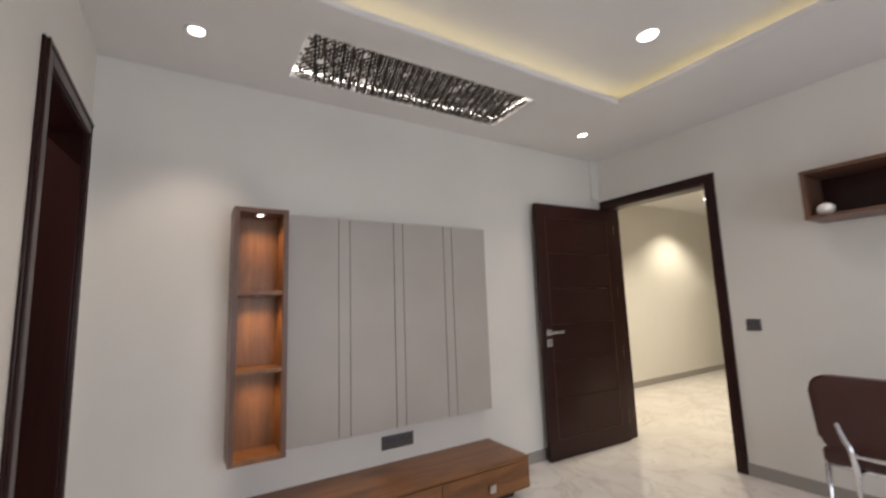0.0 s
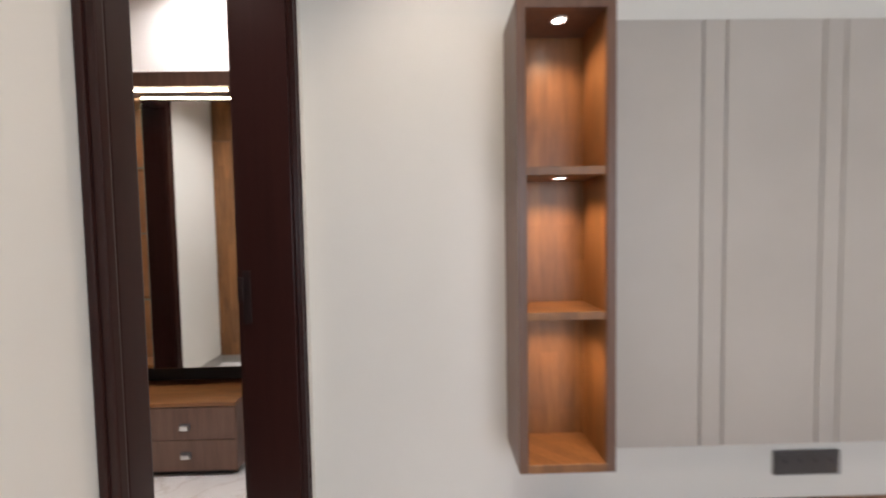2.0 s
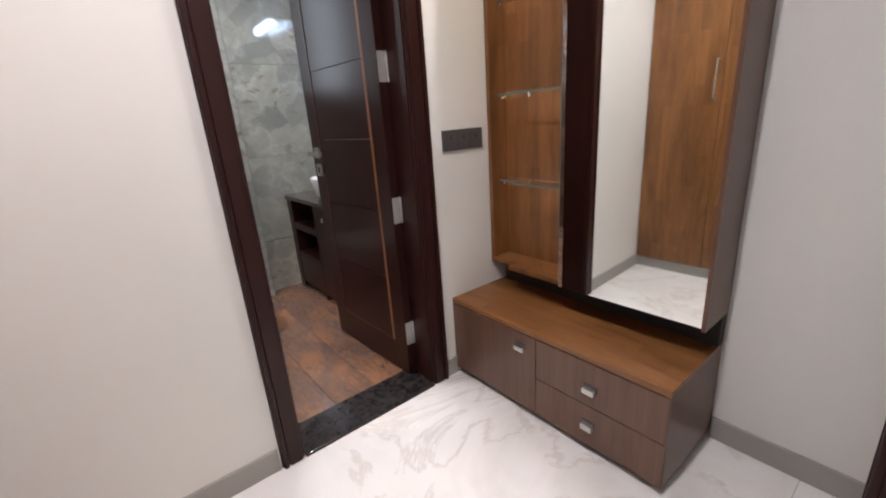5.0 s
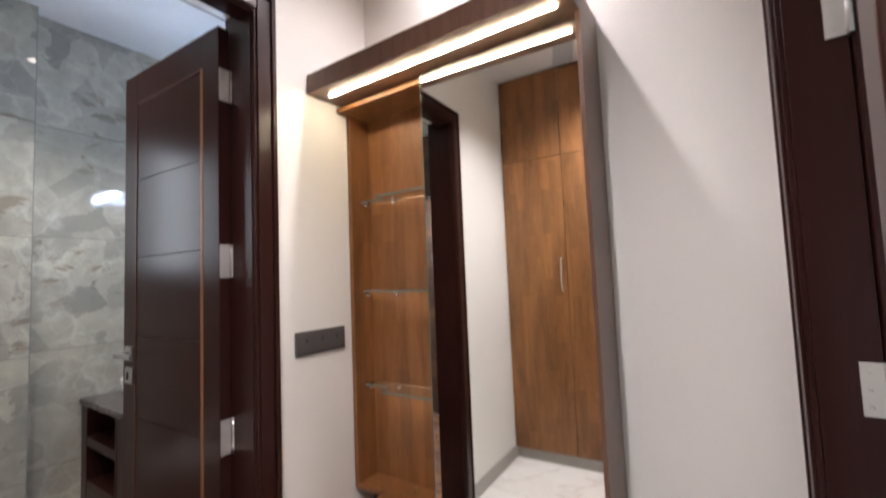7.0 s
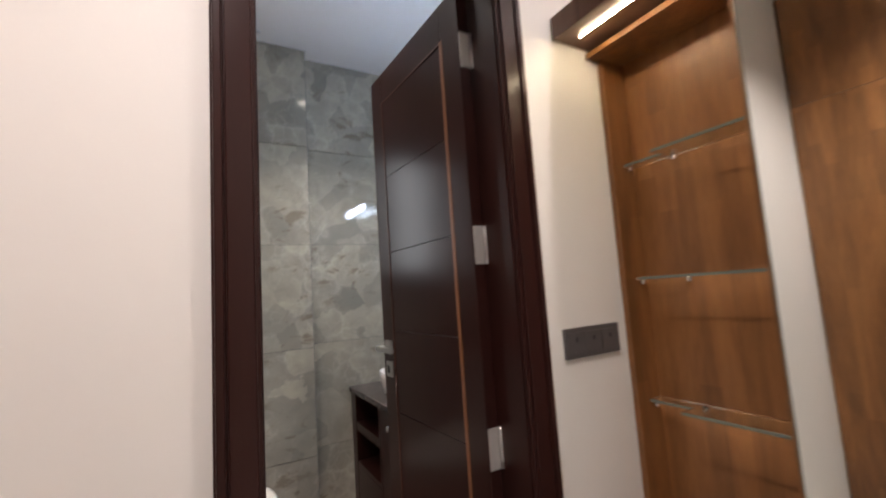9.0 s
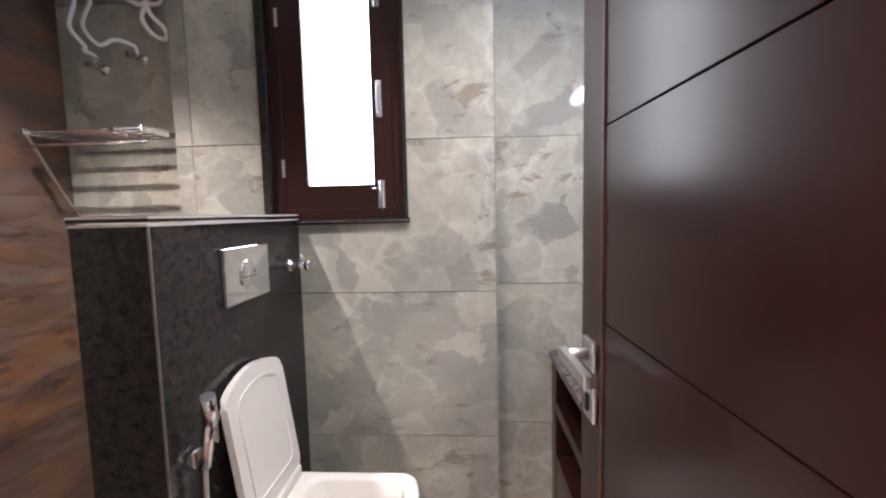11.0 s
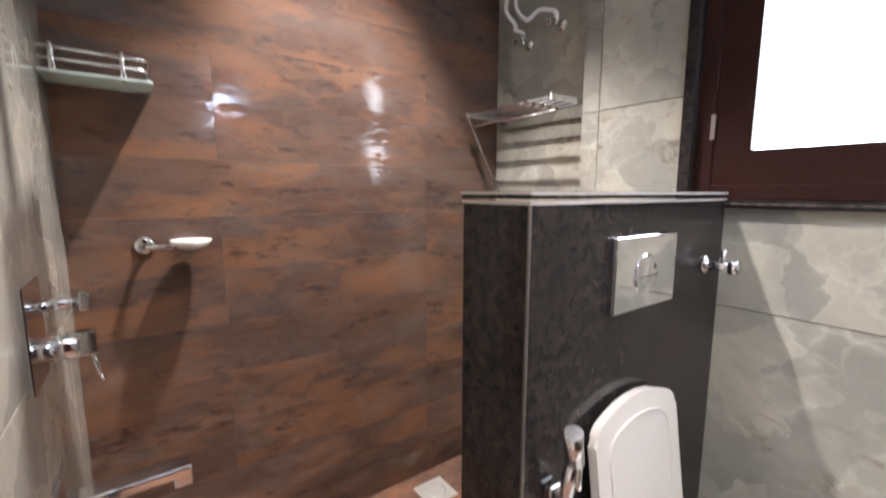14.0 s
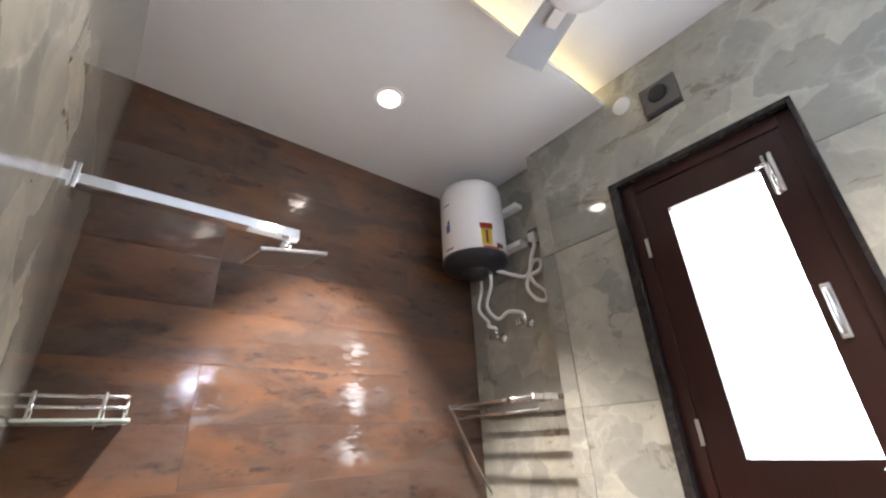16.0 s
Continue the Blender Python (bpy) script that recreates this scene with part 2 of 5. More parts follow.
def rust_tile(name, stretch, rough=(0.12, 0.40), relief=0.04, shine=0.08, gain=1.0):
    """Oxidised-metal look: mottled brown, orange patches, dark smudges and polished islands."""
    m = mat(name, 0.2)
    n = Nodes(m)
    s = n.random_shift(30)
    v = n.mapped(stretch, shift=s)
    low = n.mapped([0.5 * k + 0.6 for k in stretch], shift=s)
    big = n.noise(n.mapped([0.5 * k + 0.6 for k in stretch]), 1.1, 4, 0.55, 0.6)
    mottle = n.noise(low, 5.0, 9, 0.72, 0.5)
    smudge = n.mix(0.5, n.noise(v, 1.6, 9, 0.66, 0.35), n.noise(low, 9.0, 6, 0.7))
    rust = n.noise(low, 1.9, 8, 0.62, 0.3)
    c = n.ramp(mottle, (0.30, (0.066, 0.038, 0.029)), (0.5, (0.094, 0.053, 0.038)), (0.70, (0.122, 0.068, 0.047)))
    c = n.mix(n.ramp(big, (0.38, (0, 0, 0)), (0.66, (0.6, 0.6, 0.6))), c, (0.150, 0.080, 0.052))
    c = n.mix(n.ramp(rust, (0.48, (0, 0, 0)), (0.57, (0.5, 0.5, 0.5)), (0.68, (0.85, 0.85, 0.85))), c, (0.235, 0.105, 0.050))
    c = n.mix(n.ramp(smudge, (0.545, (0, 0, 0)), (0.60, (0.75, 0.75, 0.75))), c, (0.040, 0.022, 0.018))
    gloss = n.mix(0.62, n.noise(v, 1.9, 8, 0.7, 0.2), n.noise(v, 13.0, 7, 0.8))
    island = n.ramp(gloss, (0.505, (0, 0, 0)), (0.517, (1, 1, 1)))
    if gain != 1.0:
        c = n.mix(1.0, c, (gain, gain, gain), "MULTIPLY")
    n.base(n.mix(n.mix(shine, (0, 0, 0), island), c, (0.50, 0.48, 0.46)))
    n.link(n.mix(shine, (0, 0, 0), island), n.b.inputs["Metallic"])
    n.rough(island, rough[1], rough[0])
    spec = n.t.nodes.new("ShaderNodeMapRange")
    spec.inputs["To Min"].default_value, spec.inputs["To Max"].default_value = 0.22, 1.0
    n.link(island, spec.inputs["Value"])
    n.link(spec.outputs["Result"], n.b.inputs["Specular IOR Level"])
    n.bump(n.noise(v, 9.0, 8, 0.7), relief, 0.003)
    return m


def granite(name="dark_granite", gain=1.0):
    m = mat(name, 0.14, spec=0.3)
    n = Nodes(m)
    v = n.node("TexVoronoi", Scale=90.0)
    n.link(n.co, v.inputs["Vector"])
    f = n.noise(n.co, 40, 6, 0.65, 0.4)
    c = n.ramp(f, (0.36, (0.010 * gain, 0.009 * gain, 0.010 * gain)), (0.53, (0.026 * gain, 0.022 * gain, 0.021 * gain)), (0.70, (0.052 * gain, 0.034 * gain, 0.028 * gain)))
    c = n.mix(0.15, c, n.ramp(v.outputs["Distance"], (0.0, (0.05, 0.042, 0.036)), (0.5, (0.006, 0.006, 0.007))))
    n.base(c)
    n.rough(f, 0.10, 0.22)
    return m


def fabric_panel():
    m = mat("taupe_panel", 0.42, 0.0, (0.40, 0.365, 0.335))
    n = Nodes(m)
    f = n.noise(n.co, 3.0, 5)
    n.base(n.ramp(f, (0.3, (0.44, 0.405, 0.37)), (0.7, (0.475, 0.44, 0.405))))
    n.bump(n.noise(n.co, 500, 2), 0.1, 0.0005)
    return m


FLOOR = marble_floor()
SKIRT = mat("grey_skirting", 0.3, 0.0, (0.34, 0.32, 0.29))
TILE = grey_tile()
RUST = rust_tile("rust_wall_tile", (1.5, 1.5, 5.5), (0.11, 0.42), 0.12, gain=0.78)
RUST_FLOOR = rust_tile("rust_floor_tile", (1.4, 3.6, 1.4), (0.16, 0.40), 0.06, 0.05, 1.2)
GRANITE = granite()
GRANITE_BROWN = granite("brown_granite", 4.2)
PANEL = fabric_panel()

# ---- building helpers ----
def box(bm, x0, x1, y0, y1, z0, z1):
    v = [bm.verts.new(p) for p in ((x0, y0, z0), (x1, y0, z0), (x1, y1, z0), (x0, y1, z0), (x0, y0, z1), (x1, y0, z1), (x1, y1, z1), (x0, y1, z1))]
    for f in ((3, 2, 1, 0), (4, 5, 6, 7), (0, 1, 5, 4), (1, 2, 6, 5), (2, 3, 7, 6), (3, 0, 4, 7)):
        bm.faces.new([v[i] for i in f])
    return bm


def boxes(*all_boxes, bevel=0.0, segments=2):
    bm = bmesh.new()
    for b in all_boxes:
        box(bm, *b)
    if bevel:
        bmesh.ops.bevel(bm, geom=bm.edges[:], offset=bevel, segments=segments, affect="EDGES", profile=0.6)
    return bm


def rod(points, r, sides=12, bm=None, cap=True):
    """A round bar along points."""
    bm = bm or bmesh.new()
    pts = [Vector(p) for p in points]
    rings, up = [], None
    for i, p in enumerate(pts):
        d = (pts[min(i + 1, len(pts) - 1)] - pts[max(i - 1, 0)]).normalized()
        if up is None:
            up = d.orthogonal().normalized()
        up = (up - d * up.dot(d)).normalized()
        side = d.cross(up)
        rings.append([bm.verts.new(p + (up * math.cos(a) + side * math.sin(a)) * r) for a in (2 * math.pi * k / sides for k in range(sides))])
    for a, b in zip(rings, rings[1:]):
        for k in range(sides):
            bm.faces.new((a[k], a[(k + 1) % sides], b[(k + 1) % sides], b[k])).smooth = True
    if cap:
        bm.faces.new(rings[0][::-1])
        bm.faces.new(rings[-1])
    return bm


def smooth_path(points, steps=6):
    """Catmull-Rom through points."""
    p = [Vector(q) for q in points]
    p = [p[0]] + p + [p[-1]]
    out = []
    for a, b, c, d in zip(p, p[1:], p[2:], p[3:]):
        for k in range(steps):
            t = k / steps
            out.append(0.5 * (2 * b + (c - a) * t + (2 * a - 5 * b + 4 * c - d) * t * t + (3 * b - a - 3 * c + d) * t ** 3))
    out.append(p[-1])
    return out


def lathe(profile, centre, axis="z", sides=40, bm=None):
    """Turns (radius, along) pairs round an axis through centre."""
    bm = bm or bmesh.new()
    cx, cy, cz = centre
    rings = []
    for r, h in profile:
        ring = []
        for k in range(sides):
            a = 2 * math.pi * k / sides
            u, w = r * math.cos(a), r * math.sin(a)
            ring.append(bm.verts.new({"z": (cx + u, cy + w, cz + h), "x": (cx + h, cy + u, cz + w), "y": (cx + w, cy + h, cz + u)}[axis]))
        rings.append(ring)
    for a, b in zip(rings, rings[1:]):
        for k in range(sides):
            bm.faces.new((a[k], a[(k + 1) % sides], b[(k + 1) % sides], b[k])).smooth = True
    for ring, flip in ((rings[0], True), (rings[-1], False)):
        bm.faces.new(ring[::-1] if flip else ring)
    return bm


def extrude_outline(outline, z0, z1, bm=None):
    """A prism over a flat outline of (x, y)."""
    bm = bm or bmesh.new()
    lo = [bm.verts.new((x, y, z0)) for x, y in outline]
    hi = [bm.verts.new((x, y, z1)) for x, y in outline]
    n = len(outline)
    bm.faces.new(lo[::-1])
    bm.faces.new(hi)
    for k in range(n):
        bm.faces.new((lo[k], lo[(k + 1) % n], hi[(k + 1) % n], hi[k]))
    return bm


def rounded(x0, x1, y0, y1, r, n=6):
    out = []
    for cx, cy, a0 in ((x1 - r, y1 - r, 0), (x0 + r, y1 - r, 90), (x0 + r, y0 + r, 180), (x1 - r, y0 + r, 270)):
        for k in range(n + 1):
            a = radians(a0 + 90 * k / n)
            out.append((cx + r * math.cos(a), cy + r * math.sin(a)))
    return out


def mesh_of(name, bm, material):
    bmesh.ops.recalc_face_normals(bm, faces=bm.faces[:])
    me = bpy.data.meshes.new(name)
    bm.to_mesh(me)
    bm.free()
    me.materials.append(material)
    return me


def struct(name, bm, material, label=""):
    return tagged(new(name, mesh_of(name, bm, material)), label, "", "", "structure")


HOME = {}


def thing(name, label, category, at=(0, 0, 0), m=None, group=""):
    """An empty that carries a thing's parts: built in the world's metres, with its base at at, or, with m, in its own."""
    e = new(name)
    e.empty_display_size = 0.05
    if m is None:
        e.matrix_basis = Matrix.Translation(at)
        HOME[e.name] = Matrix.Translation(at).inverted()
    else:
        e.matrix_basis = m
        HOME[e.name] = Matrix()
    return tagged(e, label, category, group)


def part(name, bm, material, parent, label=""):
    ob = new(name, bm if isinstance(bm, bpy.types.Mesh) else mesh_of(name, bm, material))
    ob.parent = parent
    ob.matrix_parent_inverse = HOME.get(parent.name, Matrix())
    return tagged(ob, label)


def wall(name, axis, a0, a1, u0, u1, z0, z1, holes, material=None, label=""):
    """A wall across axis from a0 to a1, along the other axis from u0 to u1, with openings (ua, ub, za, zb)."""
    bm = bmesh.new()
    cuts = sorted({u0, u1, *[h[0] for h in holes], *[h[1] for h in holes]})
    for ua, ub in zip(cuts, cuts[1:]):
        spans = [(z0, z1)]
        for h in holes:
            if h[0] <= ua and ub <= h[1]:
                spans = [s for a, b in spans for s in ((a, min(b, h[2])), (max(a, h[3]), b)) if s[1] - s[0] > 1e-4]
        for za, zb in spans:
            box(bm, *((a0, a1, ua, ub) if axis == "x" else (ua, ub, a0, a1)), za, zb)
    return struct(name, bm, material or WALL, label)


def spot_fitting(x, y, z, watts, cone=105, r=0.038, square=False, colour=NEUTRAL, target=None, label="round white recessed ceiling downlight, lit", blend=0.6):
    t = thing("ceiling_downlight", label, "downlight", (x, y, z), group="recessed downlights")
    part("trim_ring", lathe([(r, -0.001), (r + 0.004, -0.006), (r + 0.014, -0.004), (r + 0.016, 0.0), (r, 0.004)], (x, y, z)), PLASTIC_WHITE, t)
    part("lens", lathe([(0.001, -0.002), (r - 0.002, -0.002), (r - 0.002, 0.003), (0.001, 0.003)], (x, y, z)), BULB, t, "glowing lens")
    spot("downlight_beam", x, y, z - 0.012, watts, cone, blend, colour, 0.03, target)
    return t


# ---- large structure ----
T = 0.155                                   # inner walls
WD0, WD1 = 2.252, 2.970                     # bedroom to dressing opening (y)
BD0, BD1 = 2.985, 3.655                     # dressing to bathroom opening (y)
ED0, ED1 = 2.045, 3.005                      # bedroom to hall opening (y)
ND0, ND1 = 3.42, 4.100                      # dressing's east opening (y)
OP = DH - 0.054                             # clear opening height

ground = struct("floor", boxes((XDE, XE + 0.15, -2.2, YN + 0.12, -0.1, -0.004)), GROUT, "joints under polished marble slabs")
struct("floor_dressing_bed", boxes((XD - 0.07, XDE, 1.4, YD + 0.1, -0.1, -0.004)), GROUT)
struct("floor_hall_bed", boxes((XE + 0.15, 10.5, -1.0, 4.5, -0.1, -0.004)), GROUT)
struct("floor_bath_bed", boxes((XB - 0.15, XD - 0.07, 1.5, YD + 0.1, -0.1, -0.006)), GROUT)

# bedroom
wall("wall_west", "x", XDE, XW, -2.2, YD + 0.1, 0, 2.9, [(WD0, WD1, 0, OP), (ND0, ND1, 0, OP)])
wall("wall_north", "y", YN, YN + 0.12, XW, XE + 0.15, 0, 2.9, [])
wall("wall_east", "x", XE, XE + 0.15, -2.2, YN, 0, 2.9, [(ED0, ED1, 0, OP)])
wall("wall_south", "y", -2.35, -2.2, XDE, XE + 0.15, 0, 2.9, [(0.2, 2.8, 0.5, 2.2)])
# a shallow boxing where the north wall meets the east wall
struct("column_boxing", boxes((XE - 0.11, XE - 0.002, YN - 0.02, YN, 2.28, HB)), WALL)

# ceiling of the bedroom, with a raised tray and a sunk grille
CX0, CX1, CY0, CY1 = 0.0, 2.46, -1.2, 2.13
GX0, GX1, GY0, GY1 = 0.335, 1.885, 2.365, 2.84
bm = bmesh.new()
for b in ((XW, XE, CY1, GY0), (XW, XE, GY1, YN), (XW, GX0, GY0, GY1), (GX1, XE, GY0, GY1), (XW, CX0, -2.2, CY1), (CX1, XE, -2.2, CY1), (CX0, CX1, -2.2, CY0)):
    box(bm, *b, HB, HB + 0.035)
struct("ceiling", bm, CEIL, "plain white ceiling with a raised tray")
struct("ceiling_tray", boxes((CX0 - 0.2, CX1 + 0.2, CY0 - 0.2, CY1 + 0.12, HB + 0.13, HB + 0.17)), CEIL)
struct("ceiling_roof", boxes((XDE, XE + 0.15, -2.35, YN + 0.12, 2.9, 3.0)), CEIL)
bm = bmesh.new()
for b in ((CX0 - 0.2, CX1 + 0.2, CY1 + 0.12, CY1 + 0.14), (CX1 + 0.2, CX1 + 0.22, CY0 - 0.2, CY1 + 0.14), (CX0 - 0.22, CX0 - 0.2, CY0 - 0.2, CY1 + 0.14), (CX0 - 0.2, CX1 + 0.2, CY0 - 0.22, CY0 - 0.2)):
    box(bm, *b, HB + 0.035, HB + 0.17)
struct("ceiling_tray_side", bm, CEIL)

# dressing
wall("wall_dressing_north", "y", YD, YD + 0.1, XD - 0.15, XDE, 0, 2.9, [])
wall("wall_dressing_west", "x", XBE, XD, 1.4, YD + 0.1, 0, 2.9, [(BD0, BD1, 0, OP)])
wall("wall_dressing_south", "y", 1.4, 1.5, XD, XDE, 0, 2.9, [])
struct("ceiling_dressing", boxes((XD, XDE, 1.5, YD, HD, HD + 0.05)), CEIL)
# the room behind the dressing's east door
struct("floor_back_room", boxes((XW, 1.6, YN + 0.12, 5.2, -0.1, -0.002)), FLOOR)
wall("wall_back_room_north", "y", 5.2, 5.3, XDE, 1.6, 0, 2.9, [])
wall("wall_back_room_east", "x", 1.6, 1.7, YN + 0.12, 5.3, 0, 2.9, [(3.6, 4.8, 0.9, 2.2)])
wall("wall_back_room_west", "x", XDE, XW, YD + 0.1, 5.3, 0, 2.9, [])
struct("ceiling_back_room", boxes((XW, 1.6, YN + 0.12, 5.2, HD, HD + 0.05)), CEIL)

# hall beyond the east door
wall("wall_hall_north", "y", 4.28, 4.4, XE + 0.15, 10.4, 0, 2.9, [])
wall("wall_hall_south", "y", -1.0, -0.9, XE + 0.15, 10.4, 0, 2.9, [])
wall("wall_hall_east", "x", 10.3, 10.4, -1.0, 4.4, 0, 2.9, [])
wall("wall_hall_west", "x", XE + 0.149, XE + 0.25, YN + 0.12, 4.4, 0, 2.9, [])
struct("ceiling_hall", boxes((XE + 0.15, 10.4, -1.0, 4.4, 2.75, 2.8)), CEIL)

# bathroom shell; tiles are laid on it further down
WY0, WY1, WZ0, WZ1 = 2.545, 3.118, 1.262, 2.328      # window opening
wall("wall_bath_west", "x", XB - 0.22, XB - 0.11, 1.5, YD + 0.1, 0, 2.95, [(WY0, WY1, WZ0, WZ1)], GROUT)
struct("wall_bath_column", boxes((XB - 0.11, XB - 0.012, 2.20, WY0, 0, 2.9), (XB - 0.11, XB - 0.012, WY1, 3.448, 0, 2.9), (XB - 0.11, XB - 0.012, WY0, WY1, 0, WZ0), (XB - 0.11, XB - 0.012, WY0, WY1, WZ1, 2.9)), GROUT)
wall("wall_bath_south", "y", YS - 0.15, YS - 0.012, XB - 0.15, XD, 0, 2.95, [], GROUT)
wall("wall_bath_north", "y", YD, YD + 0.1, XB - 0.15, XD - 0.15, 0, 2.95, [], GROUT)
bm = boxes((XB - 0.15, XBE, YS - 0.1, 2.605, HT, HT + 0.022))
struct("ceiling_bath", bm, CEIL, "plain white lowered ceiling over the shower")
struct("ceiling_bath_raised", boxes((XB - 0.15, XBE, 2.4, YD, HR, HR + 0.04)), CEIL)
struct("ceiling_bath_back", boxes((XB - 0.15, XBE, 2.38, 2.4, HT + 0.022, HR + 0.04)), CEIL)

# ---- skirting ----
def skirt(name, *b):
    struct(name, boxes(*b, bevel=0.002), SKIRT, "grey stone skirting")


skirt("baseboard_north", (XW + 0.012, XE - 0.012, YN - 0.012, YN, 0, 0.085))
skirt("baseboard_west", (XW, XW + 0.012, -2.2, 2.215, 0, 0.085))
skirt("baseboard_east", (XE - 0.012, XE, -2.2, 1.995, 0, 0.085))
skirt("baseboard_dressing_north", (-1.18, XDE, YD - 0.012, YD, 0, 0.085))
skirt("baseboard_dressing_west", (XD, XD + 0.012, 2.2, 2.925, 0, 0.085), (XD, XD + 0.012, 3.715, 3.79, 0, 0.085))
skirt("baseboard_hall", (XE + 0.25, 10.3, 4.268, 4.28, 0, 0.085))


# ---- doors ----
def door_frame(name, x0, x1, y0, y1, sides, label, far=0.080, head=0.0):
    """Jambs and head in an opening of a wall across x, and moulded casings on the named faces (x, way)."""
    f = thing(name, label, "door frame", (x0, y0, 0))
    tagged(f, kind="structure")
    j = 0.03
    part("jamb", boxes((x0, x1, y0, y0 + j, 0, OP), bevel=0.002), WENGE, f)
    part("jamb", boxes((x0, x1, y1 - j, y1, 0, OP), bevel=0.002), WENGE, f)
    part("head", boxes((x0 + head, x1, y0 + j, y1 - j, OP - j, OP), bevel=0.002), WENGE, f)
    w = 0.080
    for x, way in sides:
        for k, (a, b, d) in enumerate(((0.0, w, 0.012), (0.008, w - 0.024, 0.020), (w - 0.020, w - 0.004, 0.024))):
            lo, hi = sorted((x, x + way * d))
            if k:
                lo, hi = sorted((x + way * 0.011, x + way * d))
            part("casing", boxes((lo, hi, y0 + j - 0.004 - b, y0 + j - 0.004 - a, 0, OP - j + 0.004 + b), bevel=0.003), WENGE, f)
            c, d1 = (a, b) if way < 0 else (a * far / w, b * far / w)
            part("casing", boxes((lo, hi, y1 - j + 0.004 + c, y1 - j + 0.004 + d1, 0, OP - j + 0.004 + b), bevel=0.003), WENGE, f)
            part("casing", boxes((lo, hi, y0 + j - 0.004 - a, y1 - j + 0.004 + a, OP - j + 0.004 + a, OP - j + 0.004 + b), bevel=0.003), WENGE, f)
    return f


door_frame("door_frame_1", XDE, XW, WD0, WD1, ((XW, 1), (XDE, -1)), "dark wenge door frame with moulded casing", 0.030)
door_frame("door_frame_2", XE, XE + 0.15, ED0, ED1, ((XE, -1),), "dark wenge door frame with moulded casing")
door_frame("door_frame_3", XBE, XD, BD0, BD1, ((XD, 1),), "dark wenge door frame of the bathroom", head=0.075)
door_frame("door_frame_4", XDE - 0.022, XW - 0.07, ND0, ND1, ((XDE - 0.022, -1),), "dark wenge door frame beside the dressing mirror")


def handle_set(leaf, x, z, y, way, towards, keyhole=True):
    """A lever on a square rose, on the face at y looking along way; the lever points along x by towards."""
    h = part("lever_handle", boxes((x - 0.026, x + 0.026, *sorted((y, y + way * 0.010)), z - 0.026, z + 0.026), bevel=0.003), STEEL, leaf, "brushed steel lever handle")
    part("spindle", rod([(x, y + way * 0.008, z), (x, y + way * 0.05, z)], 0.010), STEEL, h)
    part("lever", boxes((*sorted((x - towards * 0.012, x + towards * 0.125)), *sorted((y + way * 0.042, y + way * 0.056)), z - 0.010, z + 0.010), bevel=0.003), STEEL, h)
    if keyhole:
        k = part("lock_plate", boxes((x - 0.026, x + 0.026, *sorted((y, y + way * 0.009)), z - 0.115, z - 0.055), bevel=0.003), STEEL, leaf, "brushed steel lock plate")
        part("cylinder", boxes((x - 0.006, x + 0.006, *sorted((y + way * 0.008, y + way * 0.013)), z - 0.10, z - 0.07), bevel=0.002), PLASTIC_BLACK, k)


def door_leaf(name, label, m, w, h, bright=False, hinges=(0.22, 0.80, 1.36, 1.95)):
    """A leaf in its own metres: hinge line at x = 0, free edge at x = w, thickness from y = 0 to 0.038."""
    d = thing(name, label, "door", m=m)
    t = 0.038
    st = 0.10
    part("stile", boxes((0, st, 0, t, 0.008, h), bevel=0.002), WENGE, d)
    part("stile", boxes((w - st, w, 0, t, 0.008, h), bevel=0.002), WENGE, d)
    part("rail", boxes((st, w - st, 0, t, 0.008, 0.17), bevel=0.002), WENGE, d)
    part("rail", boxes((st, w - st, 0, t, h - 0.13, h), bevel=0.002), WENGE, d)
    zs = [0.17 + (h - 0.30) * k / 6 for k in range(7)]
    for a, b in zip(zs, zs[1:]):
        part("panel", boxes((st + 0.003, w - st - 0.003, 0.002, t - 0.002, a + 0.0012, b - 0.0012), bevel=0.001), WENGE, d)
    for x, half, stuff in ((st, 0.008 if bright else 0.004, INLAY if bright else INLAY_DIM), (w - st, 0.0035, INLAY_DIM)):
        for y0, y1 in ((-0.0015, 0.004), (t - 0.004, t + 0.0015)):
            part("inlay", boxes((x - half, x + half, y0, y1, 0.16, h - 0.12), bevel=0.001), stuff, d, "thin timber inlay strip")
    for y0, y1 in ((-0.0012, 0.004), (t - 0.004, t + 0.0012)):
        for z in (0.165, h - 0.125):
            part("inlay", boxes((st + 0.008, w - st - 0.008, y0, y1, z - 0.003, z + 0.003), bevel=0.001), INLAY_DIM, d)
    handle_set(d, w - 0.06, 1.03, 0, -1, -1)
    handle_set(d, w - 0.06, 1.03, t, 1, -1)
    part("latch_plate", boxes((w - 0.0005, w + 0.002, 0.008, t - 0.008, 0.92, 1.12), bevel=0.0008), BRONZE, d)
    for z in hinges:
        part("hinge", boxes((-0.003, 0.0005, 0.003, t - 0.002, z - 0.055, z + 0.055), bevel=0.001), HINGE, d, "brushed steel butt hinge")
        part("hinge_pin", rod([(-0.004, -0.004, z - 0.055), (-0.004, -0.004, z + 0.055)], 0.006), STEEL, d)
    return d


# bedroom's entrance leaf stands open along the north wall
door_leaf("bedroom_door", "dark wenge panelled door standing open by the wall", pose(XE - 0.005, ED1 - 0.03, 0, 0, 0, 177.0), 0.965, 2.145)
